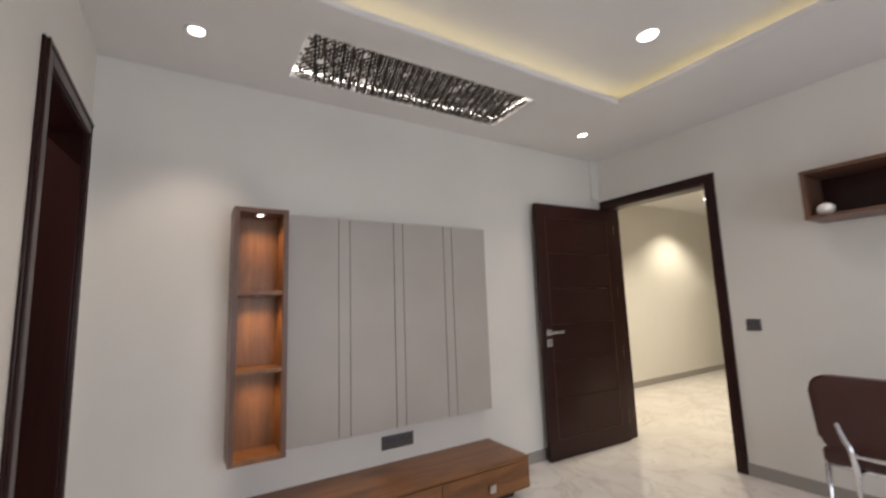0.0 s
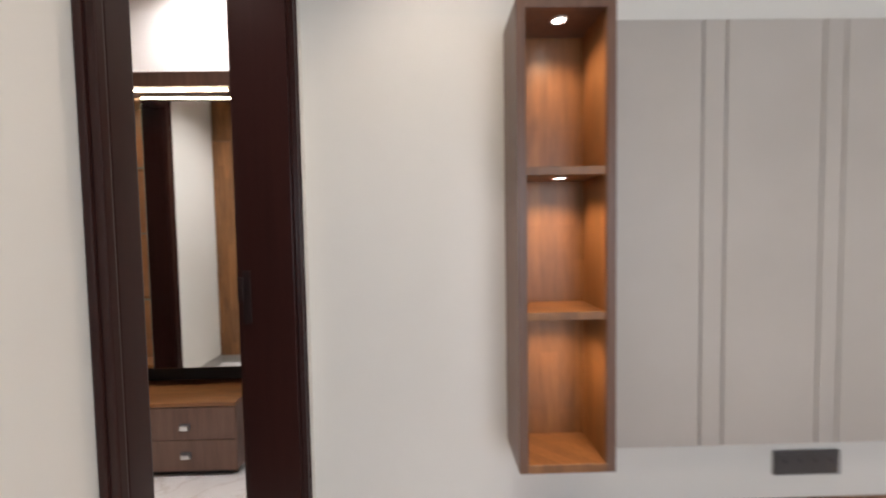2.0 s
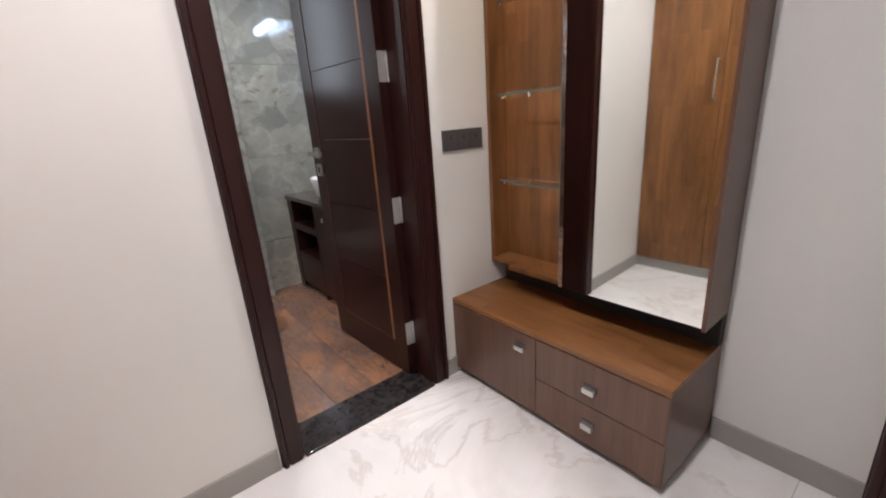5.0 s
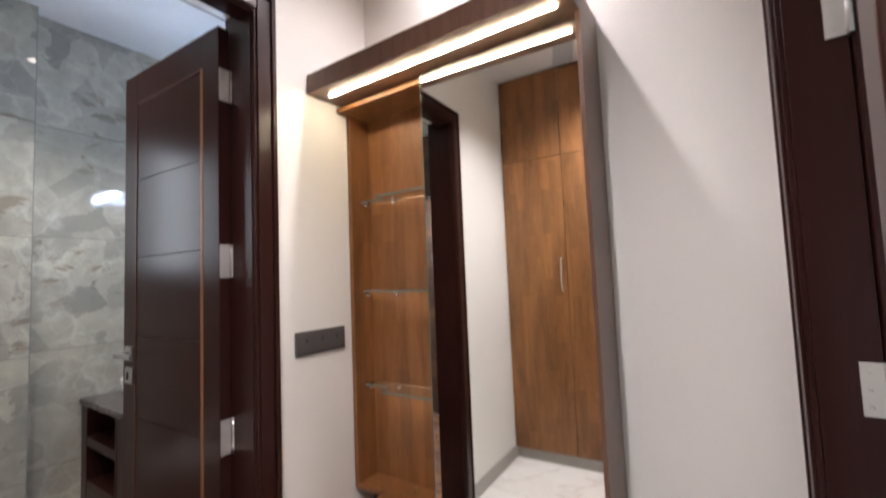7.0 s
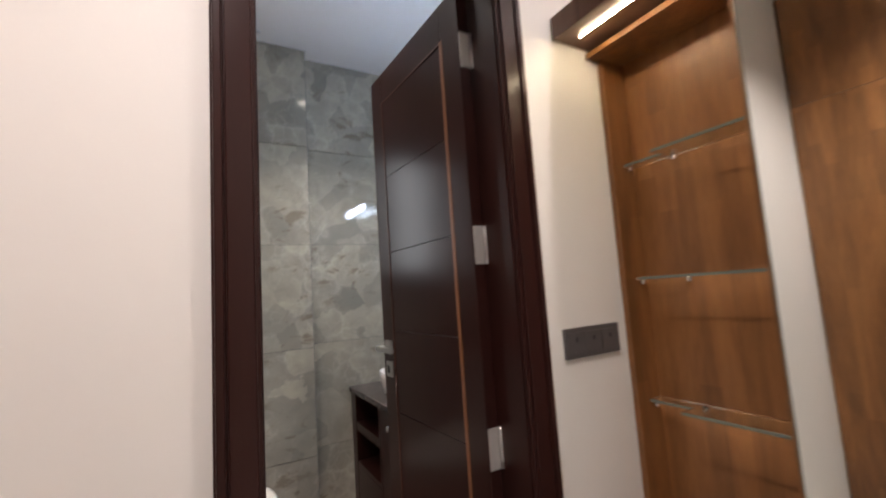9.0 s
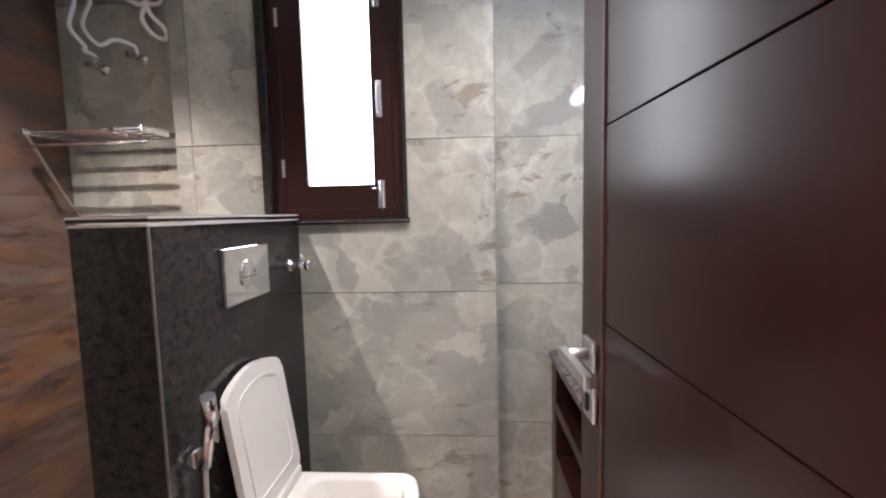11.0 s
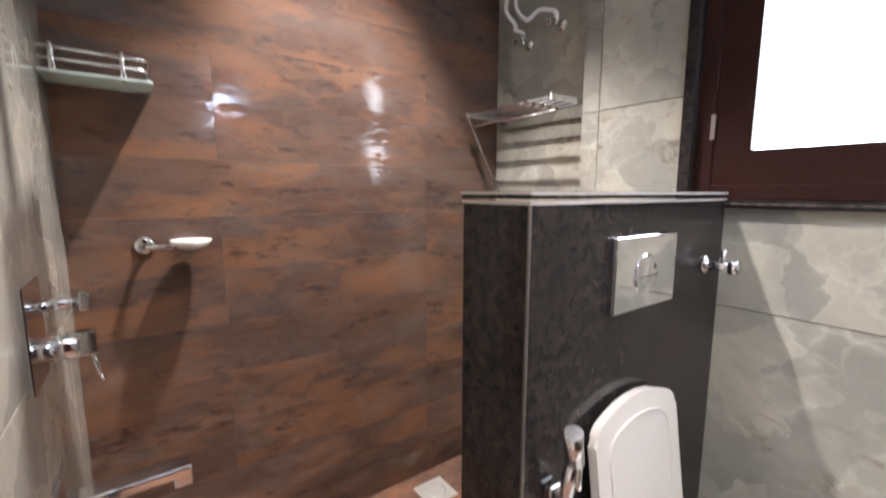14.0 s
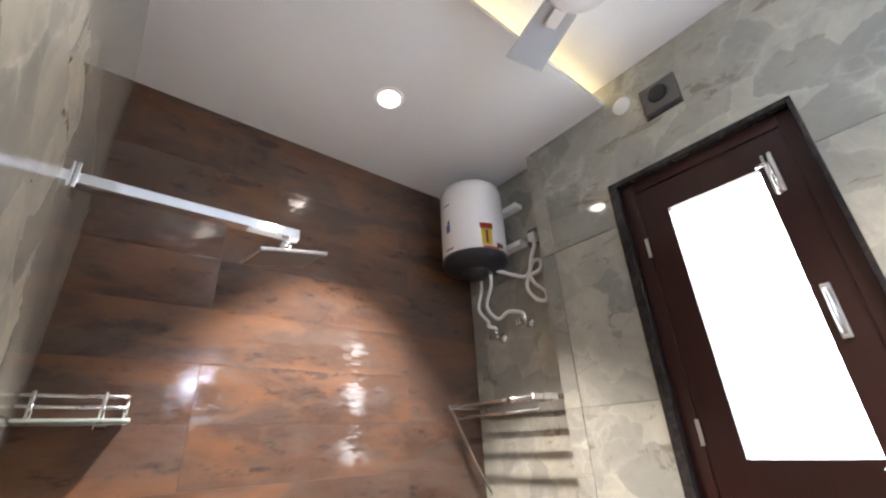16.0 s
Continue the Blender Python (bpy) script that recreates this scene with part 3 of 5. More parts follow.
# dressing leaf, opened into the dressing
leaf = door_leaf("dressing_door", "dark wenge panelled door standing open", pose(XDE - 0.004, WD0 + 0.036, 0, 0, 0, 171.5), 0.655, 2.16)
key = part("key", boxes((0.5935, 0.5965, -0.026, -0.008, 0.942, 0.950), bevel=0.001), STEEL, leaf, "steel key left in the lock")
part("bow", lathe([(0.012, -0.0012), (0.012, 0.0012), (0.004, 0.0012), (0.004, -0.0012)], (0.595, -0.030, 0.946), "x", 16), STEEL, key)
part("spare_key", boxes((0.5925, 0.5945, -0.031, -0.024, 0.862, 0.908), (0.5925, 0.5945, -0.036, -0.019, 0.908, 0.934), bevel=0.0008), BRONZE, key, "second key hanging from the ring")
# bathroom leaf, opened into the bathroom
door_leaf("bathroom_door", "glossy dark wenge bathroom door with orange inlay, ajar", pose(XBE + 0.03, BD1 - 0.034, 0.004, 0, 0, 182.4), 0.67, 2.15, True)
# leaf of the room behind
door_leaf("back_room_door", "dark wenge door standing open", pose(XW - 0.064, ND1 - 0.034, 0, 0, 0, 8.0), 0.58, 2.15, hinges=(0.24, 1.02, 1.82))
for z in (0.24, 1.02, 1.82):
    hp = thing("jamb_hinge", "brushed steel hinge plate screwed to the dark jamb", "hinge", (XW - 0.09, ND1 - 0.03, z), group="hinge plates of the back room door")
    part("plate", boxes((XW - 0.108, XW - 0.070, ND1 - 0.0325, ND1 - 0.030, z - 0.055, z + 0.055), bevel=0.001), HINGE, hp)
    for k in (-0.036, 0.0, 0.036):
        part("screw", lathe([(0.004, -0.0026), (0.004, -0.0036), (0.001, -0.0038)], (XW - 0.094, ND1 - 0.030, z + k), "y", 8), STEEL, hp)
for y, x in ((WD1 - 0.03, -0.722),):
    s = thing("strike_plate", "dark steel lock strike plate on the door jamb", "strike plate", (x, y, 1.0))
    part("plate", boxes((x - 0.016, x + 0.008, y - 0.002, y, 0.96, 1.12), bevel=0.001), STRIKE, s)
    part("lip", boxes((x - 0.030, x - 0.014, y - 0.006, y - 0.001, 1.03, 1.10), bevel=0.001), STRIKE, s)

struct("threshold_bath", boxes((XBE - 0.02, XD + 0.02, BD0 + 0.03, BD1 - 0.03, -0.02, 0.012), bevel=0.003), GRANITE, "dark polished granite threshold")

# ---- bedroom furniture ----
def square_knob(parent, x, y, z, s=0.022):
    k = part("knob", boxes((x - s, x + s, y - 0.022, y - 0.010, z - s, z + s), bevel=0.004), STEEL, parent, "square brushed metal knob")
    part("stem", rod([(x, y - 0.012, z), (x, y + 0.002, z)], 0.007), STEEL, k)


def tv_console():
    x0, x1, y0, y1, z0, z1 = 0.085, 1.872, 2.64, YN, 0.075, 0.275
    c = thing("tv_console", "low walnut laminate console with three drawers below the wall panels", "tv console", (x0, y1, 0))
    part("top", boxes((x0, x1, y0, y1 - 0.001, z1 - 0.022, z1), bevel=0.0015), WALNUT_X, c)
    part("side_panel", boxes((x0, x0 + 0.02, y0 + 0.002, y1 - 0.001, z0, z1 - 0.022), bevel=0.0015), EDGE, c)
    part("side_panel", boxes((x1 - 0.02, x1, y0 + 0.002, y1 - 0.001, z0, z1 - 0.022), bevel=0.0015), EDGE, c)
    part("bottom_panel", boxes((x0 + 0.02, x1 - 0.02, y0 + 0.02, y1 - 0.001, z0, z0 + 0.018)), EDGE, c)
    part("plinth", boxes((x0 + 0.06, x1 - 0.06, y0 + 0.10, y1 - 0.02, 0, z0)), RECESS, c, "recessed dark plinth")
    xs = [x0 + 0.003, 0.672, 1.19, x1 - 0.003]
    for a, b in zip(xs, xs[1:]):
        d = part("drawer_front", boxes((a + 0.002, b - 0.002, y0 - 0.002, y0 + 0.018, z0, z1 - 0.027), bevel=0.0015), WALNUT_X, c)
        square_knob(d, a + (b - a) * 0.53, y0 - 0.002, 0.142)


tv_console()


def niche():
    x0, x1, y0, y1, z0, z1 = 0.074, 0.358, 2.872, YN, 0.512, 1.872
    t = 0.026
    n = thing("niche_shelf", "tall walnut display niche with three lit compartments", "wall shelf", (x0, y1, z0))
    part("side_panel", boxes((x0, x0 + t, y0, y1, z0, z1), bevel=0.0015), EDGE, n)
    part("side_panel", boxes((x1 - t, x1, y0, y1, z0, z1), bevel=0.0015), EDGE, n)
    part("top_panel", boxes((x0 + t, x1 - t, y0, y1, z1 - t, z1), bevel=0.0015), EDGE, n)
    part("bottom_panel", boxes((x0 + t, x1 - t, y0, y1, z0, z0 + t), bevel=0.0015), WALNUT, n)
    part("back_panel", boxes((x0 + t, x1 - t, y1 - 0.02, y1, z0 + t, z1 - t)), WALNUT, n)
    part("lining", boxes((x0 + t, x0 + t + 0.003, y0 + 0.01, y1 - 0.02, z0 + t, z1 - t)), WALNUT, n)
    part("lining", boxes((x1 - t - 0.003, x1 - t, y0 + 0.01, y1 - 0.02, z0 + t, z1 - t)), WALNUT, n)
    for z in (0.975, 1.395):
        part("shelf", boxes((x0 + t + 0.003, x1 - t - 0.003, y0 + 0.008, y1 - 0.02, z - 0.012, z + 0.012), bevel=0.0015), WALNUT, n)
    xm, ym = (x0 + x1) / 2, 2.945
    for z, w in ((z1 - t, 7.0), (1.383, 7.0), (0.963, 5.0)):
        l = part("spot_fitting", lathe([(0.018, -0.001), (0.021, -0.005), (0.025, -0.003), (0.026, 0.0)], (xm, ym, z)), STEEL, n)
        part("lens", lathe([(0.001, -0.003), (0.017, -0.003), (0.017, 0.0), (0.001, 0.0)], (xm, ym, z)), BULB, l, "glowing lens")
        spot("niche_beam", xm, ym, z - 0.008, w, 130, 0.9, (1.0, 0.72, 0.47), 0.012)


niche()


def wall_panels():
    y0, z0, z1 = 3.010, 0.507, 1.876
    p = thing("wall_panelling", "taupe wall panelling with double vertical metal grooves", "wall panel", (0.36, YN, z0))
    edges = [0.360, 0.693, 0.768, 1.082, 1.152, 1.486, 1.560, 1.870]
    part("backing", boxes((0.362, 1.866, y0 + 0.02, YN, z0 + 0.003, z1 - 0.003)), PANEL, p)
    for a, b in zip(edges, edges[1:]):
        part("panel", boxes((a + 0.0028, b - 0.0028, y0, y0 + 0.018, z0, z1), bevel=0.0015), PANEL, p)
    for x in edges[1:-1]:
        part("metal_strip", boxes((x - 0.0027, x + 0.0027, y0 + 0.006, y0 + 0.02, z0, z1)), GROOVE, p, "thin metal groove strip")


wall_panels()


def plate(name, label, axis, u0, u1, face, z0, z1, way, slots):
    """A modular switch plate on the face of a wall across axis."""
    def b(a0, a1, p0, p1, c0, c1):
        lo, hi = sorted((face + way * p0, face + way * p1))
        return (lo, hi, a0, a1, c0, c1) if axis == "x" else (a0, a1, lo, hi, c0, c1)
    s = thing(name, label, "switch plate", (face, u0, z0) if axis == "x" else (u0, face, z0))
    part("cover", boxes(b(u0, u1, 0, 0.009, z0, z1), bevel=0.002), PLASTIC_GREY, s)
    w = (u1 - u0 - 0.016) / slots
    for k in range(slots):
        a = u0 + 0.008 + w * k
        part("rocker", boxes(b(a + 0.001, a + w - 0.001, 0.008, 0.0115, z0 + 0.012, z1 - 0.012), bevel=0.001), PLASTIC_GREY, s)
        part("indicator", boxes(b(a + w / 2 - 0.0025, a + w / 2 + 0.0025, 0.011, 0.013, z0 + 0.045, z0 + 0.058)), PLASTIC_BLACK, s)
    return s


plate("wall_switch", "dark grey square switch plate on the white wall", "x", 1.969, 2.056, XW, 1.027, 1.112, 1, 1)
plate("wall_switch", "dark grey square switch plate beside the door frame", "x", 1.80, 1.892, XE, 1.03, 1.115, -1, 2)
plate("wall_switch", "dark grey wide switch plate with fan regulator", "x", 3.775, 3.995, XD, 1.03, 1.113, 1, 3)
plate("socket_plate", "dark grey wide socket plate between panel and console", "y", 0.999, 1.231, YN, 0.360, 0.446, -1, 4)


def wall_box_shelf():
    x0, x1, y0, y1, z0, z1 = 3.10, XE, 0.2, 1.378, 1.735, 2.04
    t = 0.022
    s = thing("wall_box_shelf", "dark brown open box shelf hung on the wall", "wall shelf", (x1, y1, z0))
    part("top_panel", boxes((x0, x1, y0, y1, z1 - t, z1), bevel=0.0015), EDGE, s)
    part("bottom_panel", boxes((x0, x1, y0, y1, z0, z0 + t), bevel=0.0015), EDGE, s)
    part("side_panel", boxes((x0, x1, y1 - t, y1, z0 + t, z1 - t), bevel=0.0015), EDGE, s)
    part("side_panel", boxes((x0, x1, y0, y0 + t, z0 + t, z1 - t), bevel=0.0015), EDGE, s)
    part("back_panel", boxes((x1 - 0.012, x1, y0 + t, y1 - t, z0 + t, z1 - t)), WENGE, s)
    b = thing("white_globe", "small white rounded ornament on the box shelf", "ornament", (3.16, 1.30, z0 + t))
    part("body", lathe([(0.012, 0.0), (0.03, 0.006), (0.042, 0.022), (0.045, 0.038), (0.036, 0.058), (0.018, 0.070), (0.002, 0.073)], (3.16, 1.29, z0 + t), sides=24), PLASTIC_WHITE, b)


wall_box_shelf()


def office_chair():
    c = thing("office_chair", "dark brown leather chair with chrome tube frame", "chair", m=pose(2.97, 1.085, 0, 0, 0, 90))
    part("seat", boxes((-0.25, 0.25, -0.22, 0.25, 0.42, 0.50), bevel=0.03, segments=4), LEATHER, c)
    bm = extrude_outline(rounded(-0.262, 0.262, 0.47, 0.872, 0.085, 8), -0.030, 0.030)
    bmesh.ops.bevel(bm, geom=[e for e in bm.edges if abs(e.verts[0].co.z - e.verts[1].co.z) < 1e-5], offset=0.018, segments=3, affect="EDGES")
    for v in bm.verts:
        x, z, y = v.co.x, v.co.y, 0.255 - v.co.z
        v.co = (x * (1.0 - 0.10 * max(0.0, 0.62 - z) / 0.15), y - 0.035 * (x / 0.26) ** 2 + (z - 0.47) * 0.10, z)
    part("backrest", bm, LEATHER, c)
    for s in (-1, 1):
        part("back_tube", rod(smooth_path([(s * 0.16, 0.295, 0.64), (s * 0.135, 0.315, 0.58), (s * 0.11, 0.325, 0.53), (s * 0.105, 0.315, 0.47), (s * 0.105, 0.28, 0.41), (s * 0.12, 0.10, 0.405), (s * 0.14, -0.15, 0.405)]), 0.013), CHROME, c, "bent chrome tube")
        part("front_leg", rod(smooth_path([(s * 0.24, -0.16, 0.41), (s * 0.25, -0.19, 0.36), (s * 0.25, -0.20, 0.06), (s * 0.25, -0.16, 0.015), (s * 0.25, 0.22, 0.015)]), 0.013), CHROME, c)
        part("back_leg", rod([(s * 0.245, 0.20, 0.41), (s * 0.25, 0.24, 0.012)], 0.013), CHROME, c)
    part("cross_tube", rod([(-0.105, 0.322, 0.505), (0.105, 0.322, 0.505)], 0.011), CHROME, c)
    part("seat_tube", rod([(-0.245, 0.20, 0.41), (0.245, 0.20, 0.41)], 0.012), CHROME, c)
    part("seat_tube", rod([(-0.245, -0.15, 0.41), (0.245, -0.15, 0.41)], 0.012), CHROME, c)


office_chair()


def ceiling_grille():
    g = thing("ceiling_grille", "sunk ceiling light box behind a leaf-pattern lattice", "ceiling light", (GX0, GY0, HB))
    bm = boxes((GX0, GX1, GY0, GY0 + 0.006, HB + 0.002, HB + 0.11), (GX0, GX1, GY1 - 0.006, GY1, HB + 0.002, HB + 0.11), (GX0, GX0 + 0.006, GY0, GY1, HB + 0.002, HB + 0.11), (GX1 - 0.006, GX1, GY0, GY1, HB + 0.002, HB + 0.11))
    part("side_reflector", bm, PLASTIC_WHITE, g)
    # back board emits a weak glow in place of light bounced from the strips
    part("back_glow", boxes((GX0, GX1, GY0, GY1, HB + 0.11, HB + 0.115)), GRILLE_BACK, g)
    part("led_line", boxes((GX0 + 0.02, GX1 - 0.02, GY1 - 0.016, GY1 - 0.008, HB + 0.05, HB + 0.058)), BULB_SOFT, g, "glowing strip")
    part("led_line", boxes((GX1 - 0.016, GX1 - 0.008, GY0 + 0.02, GY1 - 0.02, HB + 0.05, HB + 0.058)), BULB_SOFT, g, "glowing strip")
    part("led_line", boxes((GX0 + 0.008, GX0 + 0.016, GY0 + 0.02, GY1 - 0.02, HB + 0.05, HB + 0.058)), BULB_SOFT, g, "glowing strip")
    bm = bmesh.new()
    rng = random.Random(4)
    z0, z1 = HB + 0.003, HB + 0.010

    def slat(a, b, w):
        a, b = Vector(a), Vector(b)
        n = (b - a).orthogonal().normalized() * w
        q = [a + n, b + n, b - n, a - n]
        for p in q:
            p.x, p.y = min(max(p.x, GX0 + 0.002), GX1 - 0.002), min(max(p.y, GY0 + 0.002), GY1 - 0.002)
        lo = [bm.verts.new((p.x, p.y, z0)) for p in q]
        hi = [bm.verts.new((p.x, p.y, z1)) for p in q]
        bm.faces.new(lo)
        bm.faces.new(hi[::-1])
        for k in range(4):
            bm.faces.new((lo[k], hi[k], hi[(k + 1) % 4], lo[(k + 1) % 4]))

    # dark stems that lean, crossed by two families of finer bars broken into leaf lengths
    span = GY1 - GY0
    for angle, gap, half, broken in ((14, 0.052, 0.0060, 0.0), (50, 0.040, 0.0040, 0.15), (-36, 0.038, 0.0040, 0.15)):
        d = Vector((math.sin(radians(angle)), math.cos(radians(angle))))
        side = span * d.x / d.y
        x = GX0 - max(side, 0.0)
        while x < GX1 + max(-side, 0.0):
            pieces = 1 if not broken else 9
            for k in range(pieces):
                if broken and rng.random() < broken:
                    continue
                a = Vector((x + side * k / pieces, GY0 + span * k / pieces))
                b = Vector((x + side * (k + 1.05) / pieces, GY0 + span * (k + 1.05) / pieces))
                if GX0 < a.x < GX1 and GX0 < b.x < GX1:
                    slat(a, b, half * (1.0 if not broken else rng.uniform(0.8, 1.8)))
            x += gap
    part("lattice", bm, LATTICE, g, "dark brown cut-out lattice")


GRILLE_BACK = emission("grille_glow", (1.0, 0.93, 0.84), 0.45)
BULB_SOFT = emission("grille_strip", (1.0, 0.93, 0.84), 14)
LATTICE = mat("lattice_brown", 0.5, 0.0, (0.06, 0.042, 0.032))
ceiling_grille()

# lit strips that lie hidden on the tray's ledge
bm = boxes((CX0 - 0.10, CX1 + 0.10, CY1 + 0.085, CY1 + 0.095, HB + 0.04, HB + 0.05), (CX1 + 0.165, CX1 + 0.175, CY0, CY1 + 0.09, HB + 0.04, HB + 0.05), (CX0 - 0.175, CX0 - 0.165, CY0, CY1 + 0.09, HB + 0.04, HB + 0.05))
s = thing("cove_light", "warm light strip hidden in the ceiling tray", "light strip", (CX0, CY1, HB + 0.04))
part("strip", bm, COVE_LED, s)
HALL = (1.0, 0.90, 0.68)
spot_fitting(-0.14, 2.62, HB, 34, 84)
spot_fitting(2.68, 2.64, HB, 24, 84)
spot_fitting(2.95, 0.6, HB, 44, 110)
spot_fitting(-0.3, 0.4, HB, 36, 100)
spot_fitting(2.10, 1.66, HB + 0.13, 20, 120, 0.055)
spot_fitting(0.4, 1.66, HB + 0.13, 20, 120, 0.055)
spot_fitting(6.6, 3.6, 2.75, 180, 120, colour=HALL)
spot_fitting(4.8, 1.2, 2.75, 180, 120, colour=HALL)
spot_fitting(4.9, 3.0, 2.75, 215, 120, colour=HALL)
area("daylight_window", look((1.5, -2.17, 1.35), (1.5, 0, 1.2)), 2.6, 1.7, 62, (0.80, 0.88, 1.0))
# unseen fitting, added for the bluish light beyond the dressing's east door
spot_fitting(0.35, 4.7, HD, 120, 120, colour=(0.80, 0.90, 1.0))

# ---- dressing ----
def shell_handle(parent, x, y, z, w=0.022):
    h = part("cup_handle", boxes((x - w, x + w, y - 0.018, y, z - 0.010, z + 0.012), bevel=0.004), STEEL, parent, "small brushed metal pull")
    part("dark_backplate", boxes((x - w - 0.004, x + w + 0.004, y - 0.003, y + 0.001, z - 0.004, z + 0.022), bevel=0.001), PLASTIC_GREY, h)


def dresser():
    x0, x1, y0, y1, z0, z1 = XD + 0.003, -1.183, 3.774, YD - 0.002, 0.03, 0.382
    d = thing("dresser_cabinet", "low walnut dressing cabinet with a door and two drawers", "cabinet", (x0, y1, 0))
    part("top", boxes((x0, x1, y0, y1, z1 - 0.020, z1), bevel=0.0015), WALNUT_X, d)
    part("side_panel", boxes((x1 - 0.019, x1, y0 + 0.002, y1, z0, z1 - 0.020), bevel=0.0015), EDGE, d)
    part("side_panel", boxes((x0, x0 + 0.019, y0 + 0.002, y1, z0, z1 - 0.020), bevel=0.0015), EDGE, d)
    part("back_panel", boxes((x0 + 0.02, x1 - 0.02, y1 - 0.012, y1, z0, z1 - 0.02)), RECESS, d)
    part("plinth", boxes((x0 + 0.02, x1 - 0.02, y0 + 0.03, y0 + 0.05, 0, z0 + 0.01)), RECESS, d, "recessed dark plinth")
    part("bottom_panel", boxes((x0 + 0.019, x1 - 0.019, y0 + 0.02, y1 - 0.012, z0, z0 + 0.018)), EDGE, d)
    xm = -1.665
    f = part("door_front", boxes((x0 + 0.002, xm - 0.0015, y0 - 0.002, y0 + 0.016, z0 + 0.002, z1 - 0.024), bevel=0.0015), EDGE, d)
    shell_handle(f, -1.737, y0 - 0.002, 0.296)
    f = part("drawer_front", boxes((xm + 0.0015, x1 - 0.002, y0 - 0.002, y0 + 0.016, 0.194, z1 - 0.024), bevel=0.0015), EDGE, d)
    shell_handle(f, -1.436, y0 - 0.002, 0.257)
    f = part("drawer_front", boxes((xm + 0.0015, x1 - 0.002, y0 - 0.002, y0 + 0.016, z0 + 0.002, 0.191), bevel=0.0015), EDGE, d)
    shell_handle(f, -1.437, y0 - 0.002, 0.110)


dresser()


GLASS_EDGE = mat("glass_edge", 0.2, 0.0, (0.14, 0.17, 0.15))


def mirror_unit():
    x0, x1, z0, z1 = XD + 0.003, -1.180, 0.50, 1.975
    xm = -1.706
    u = thing("mirror_unit", "walnut dressing unit with tall mirror, glass shelves and lit canopy", "dressing mirror", (x0, YD, z0))
    part("canopy", boxes((x0, x1, 3.845, YD - 0.002, z1, z1 + 0.072), bevel=0.0015), EDGE, u, "brown canopy box")
    part("back_panel", boxes((x0 + 0.019, xm, YD - 0.02, YD - 0.003, z0 - 0.005, z1)), WALNUT, u)
    part("side_panel", boxes((x0, x0 + 0.019, 4.035, YD - 0.003, z0 - 0.005, z1), bevel=0.0015), WALNUT, u)
    part("divider", boxes((xm - 0.019, xm, 3.985, YD - 0.003, z0 - 0.005, z1), bevel=0.0015), WALNUT, u)
    part("shelf_base", extrude_outline([(x0 + 0.019, 4.037), (x0 + 0.150, 4.037), (x0 + 0.150, 3.987), (xm - 0.019, 3.987), (xm - 0.019, YD - 0.02), (x0 + 0.019, YD - 0.02)], z0 - 0.005, z0 + 0.014), WALNUT, u)
    part("soffit", boxes((x0, xm, 3.985, YD - 0.02, z1 - 0.03, z1 - 0.012), bevel=0.001), WALNUT, u)
    part("mirror_box", boxes((xm + 0.002, x1 - 0.002, 3.990, YD - 0.003, z0 + 0.004, z1 - 0.03), bevel=0.001), EDGE, u)
    turn = Matrix.Translation((x1 - 0.012, 3.982, 0)) @ pose(0, 0, 0, 0, 0, 1.3) @ Matrix.Translation((0.012 - x1, -3.982, 0))
    bm = boxes((xm, x1 - 0.012, 3.974, 3.982, z0, z1 - 0.012), bevel=0.0012, segments=1)
    bmesh.ops.transform(bm, matrix=turn, verts=bm.verts[:])
    glass = part("mirror_glass", bm, MIRROR, u, "tall clear mirror, dusty near its top")
    bm = boxes((xm - 0.0025, xm - 0.0003, 3.974, 3.986, z0, z1 - 0.012))
    bmesh.ops.transform(bm, matrix=turn, verts=bm.verts[:])
    part("edge", bm, GLASS_EDGE, glass, "pale ground edge of the mirror")
    part("edge_strip", boxes((x1 - 0.012, x1, 3.962, YD - 0.003, z0 - 0.004, z1), bevel=0.001), EDGE, u)
    # shade of the gap over the dresser, made as a near-black board
    part("gap_shade", boxes((x0 + 0.02, x1 - 0.002, YD - 0.045, YD - 0.003, 0.384, z0 - 0.008)), RECESS, u, "near-black board standing in for the shade in the gap")
    part("light_strip", boxes((x0 + 0.055, x1 - 0.04, 3.900, 3.909, z1 - 0.006, z1), bevel=0.002), LED, u, "glowing light strip")
    for z in (0.872, 1.239, 1.598):
        # the plate is cut back at the end that stands beside the switch
        xa, xb, xs, ya, ys, yb = x0 + 0.020, xm - 0.020, x0 + 0.150, 4.088, 4.030, YD - 0.021
        s = part("glass_shelf", extrude_outline([(xa, ya), (xs, ya), (xs, ys), (xb, ys), (xb, yb), (xa, yb)], z - 0.004, z + 0.004), GLASS, u, "clear glass shelf cut back at one end")
        s.visible_shadow = False
        part("polished_edge", boxes((xs, xb, ys - 0.003, ys - 0.0005, z - 0.004, z + 0.004), bevel=0.001), GLASS_EDGE, s, "pale green polished edge")
        part("polished_edge", boxes((xa, xs - 0.001, ya - 0.003, ya - 0.0005, z - 0.004, z + 0.004), bevel=0.001), GLASS_EDGE, s, "pale green polished edge")
        for x, y in ((xa + 0.010, ya + 0.012), (xs + 0.012, yb - 0.014), (xb - 0.010, ys + 0.014)):
            part("shelf_clip", rod([(x, y, z - 0.018), (x, y, z - 0.004)], 0.009), CHROME, s)


mirror_unit()


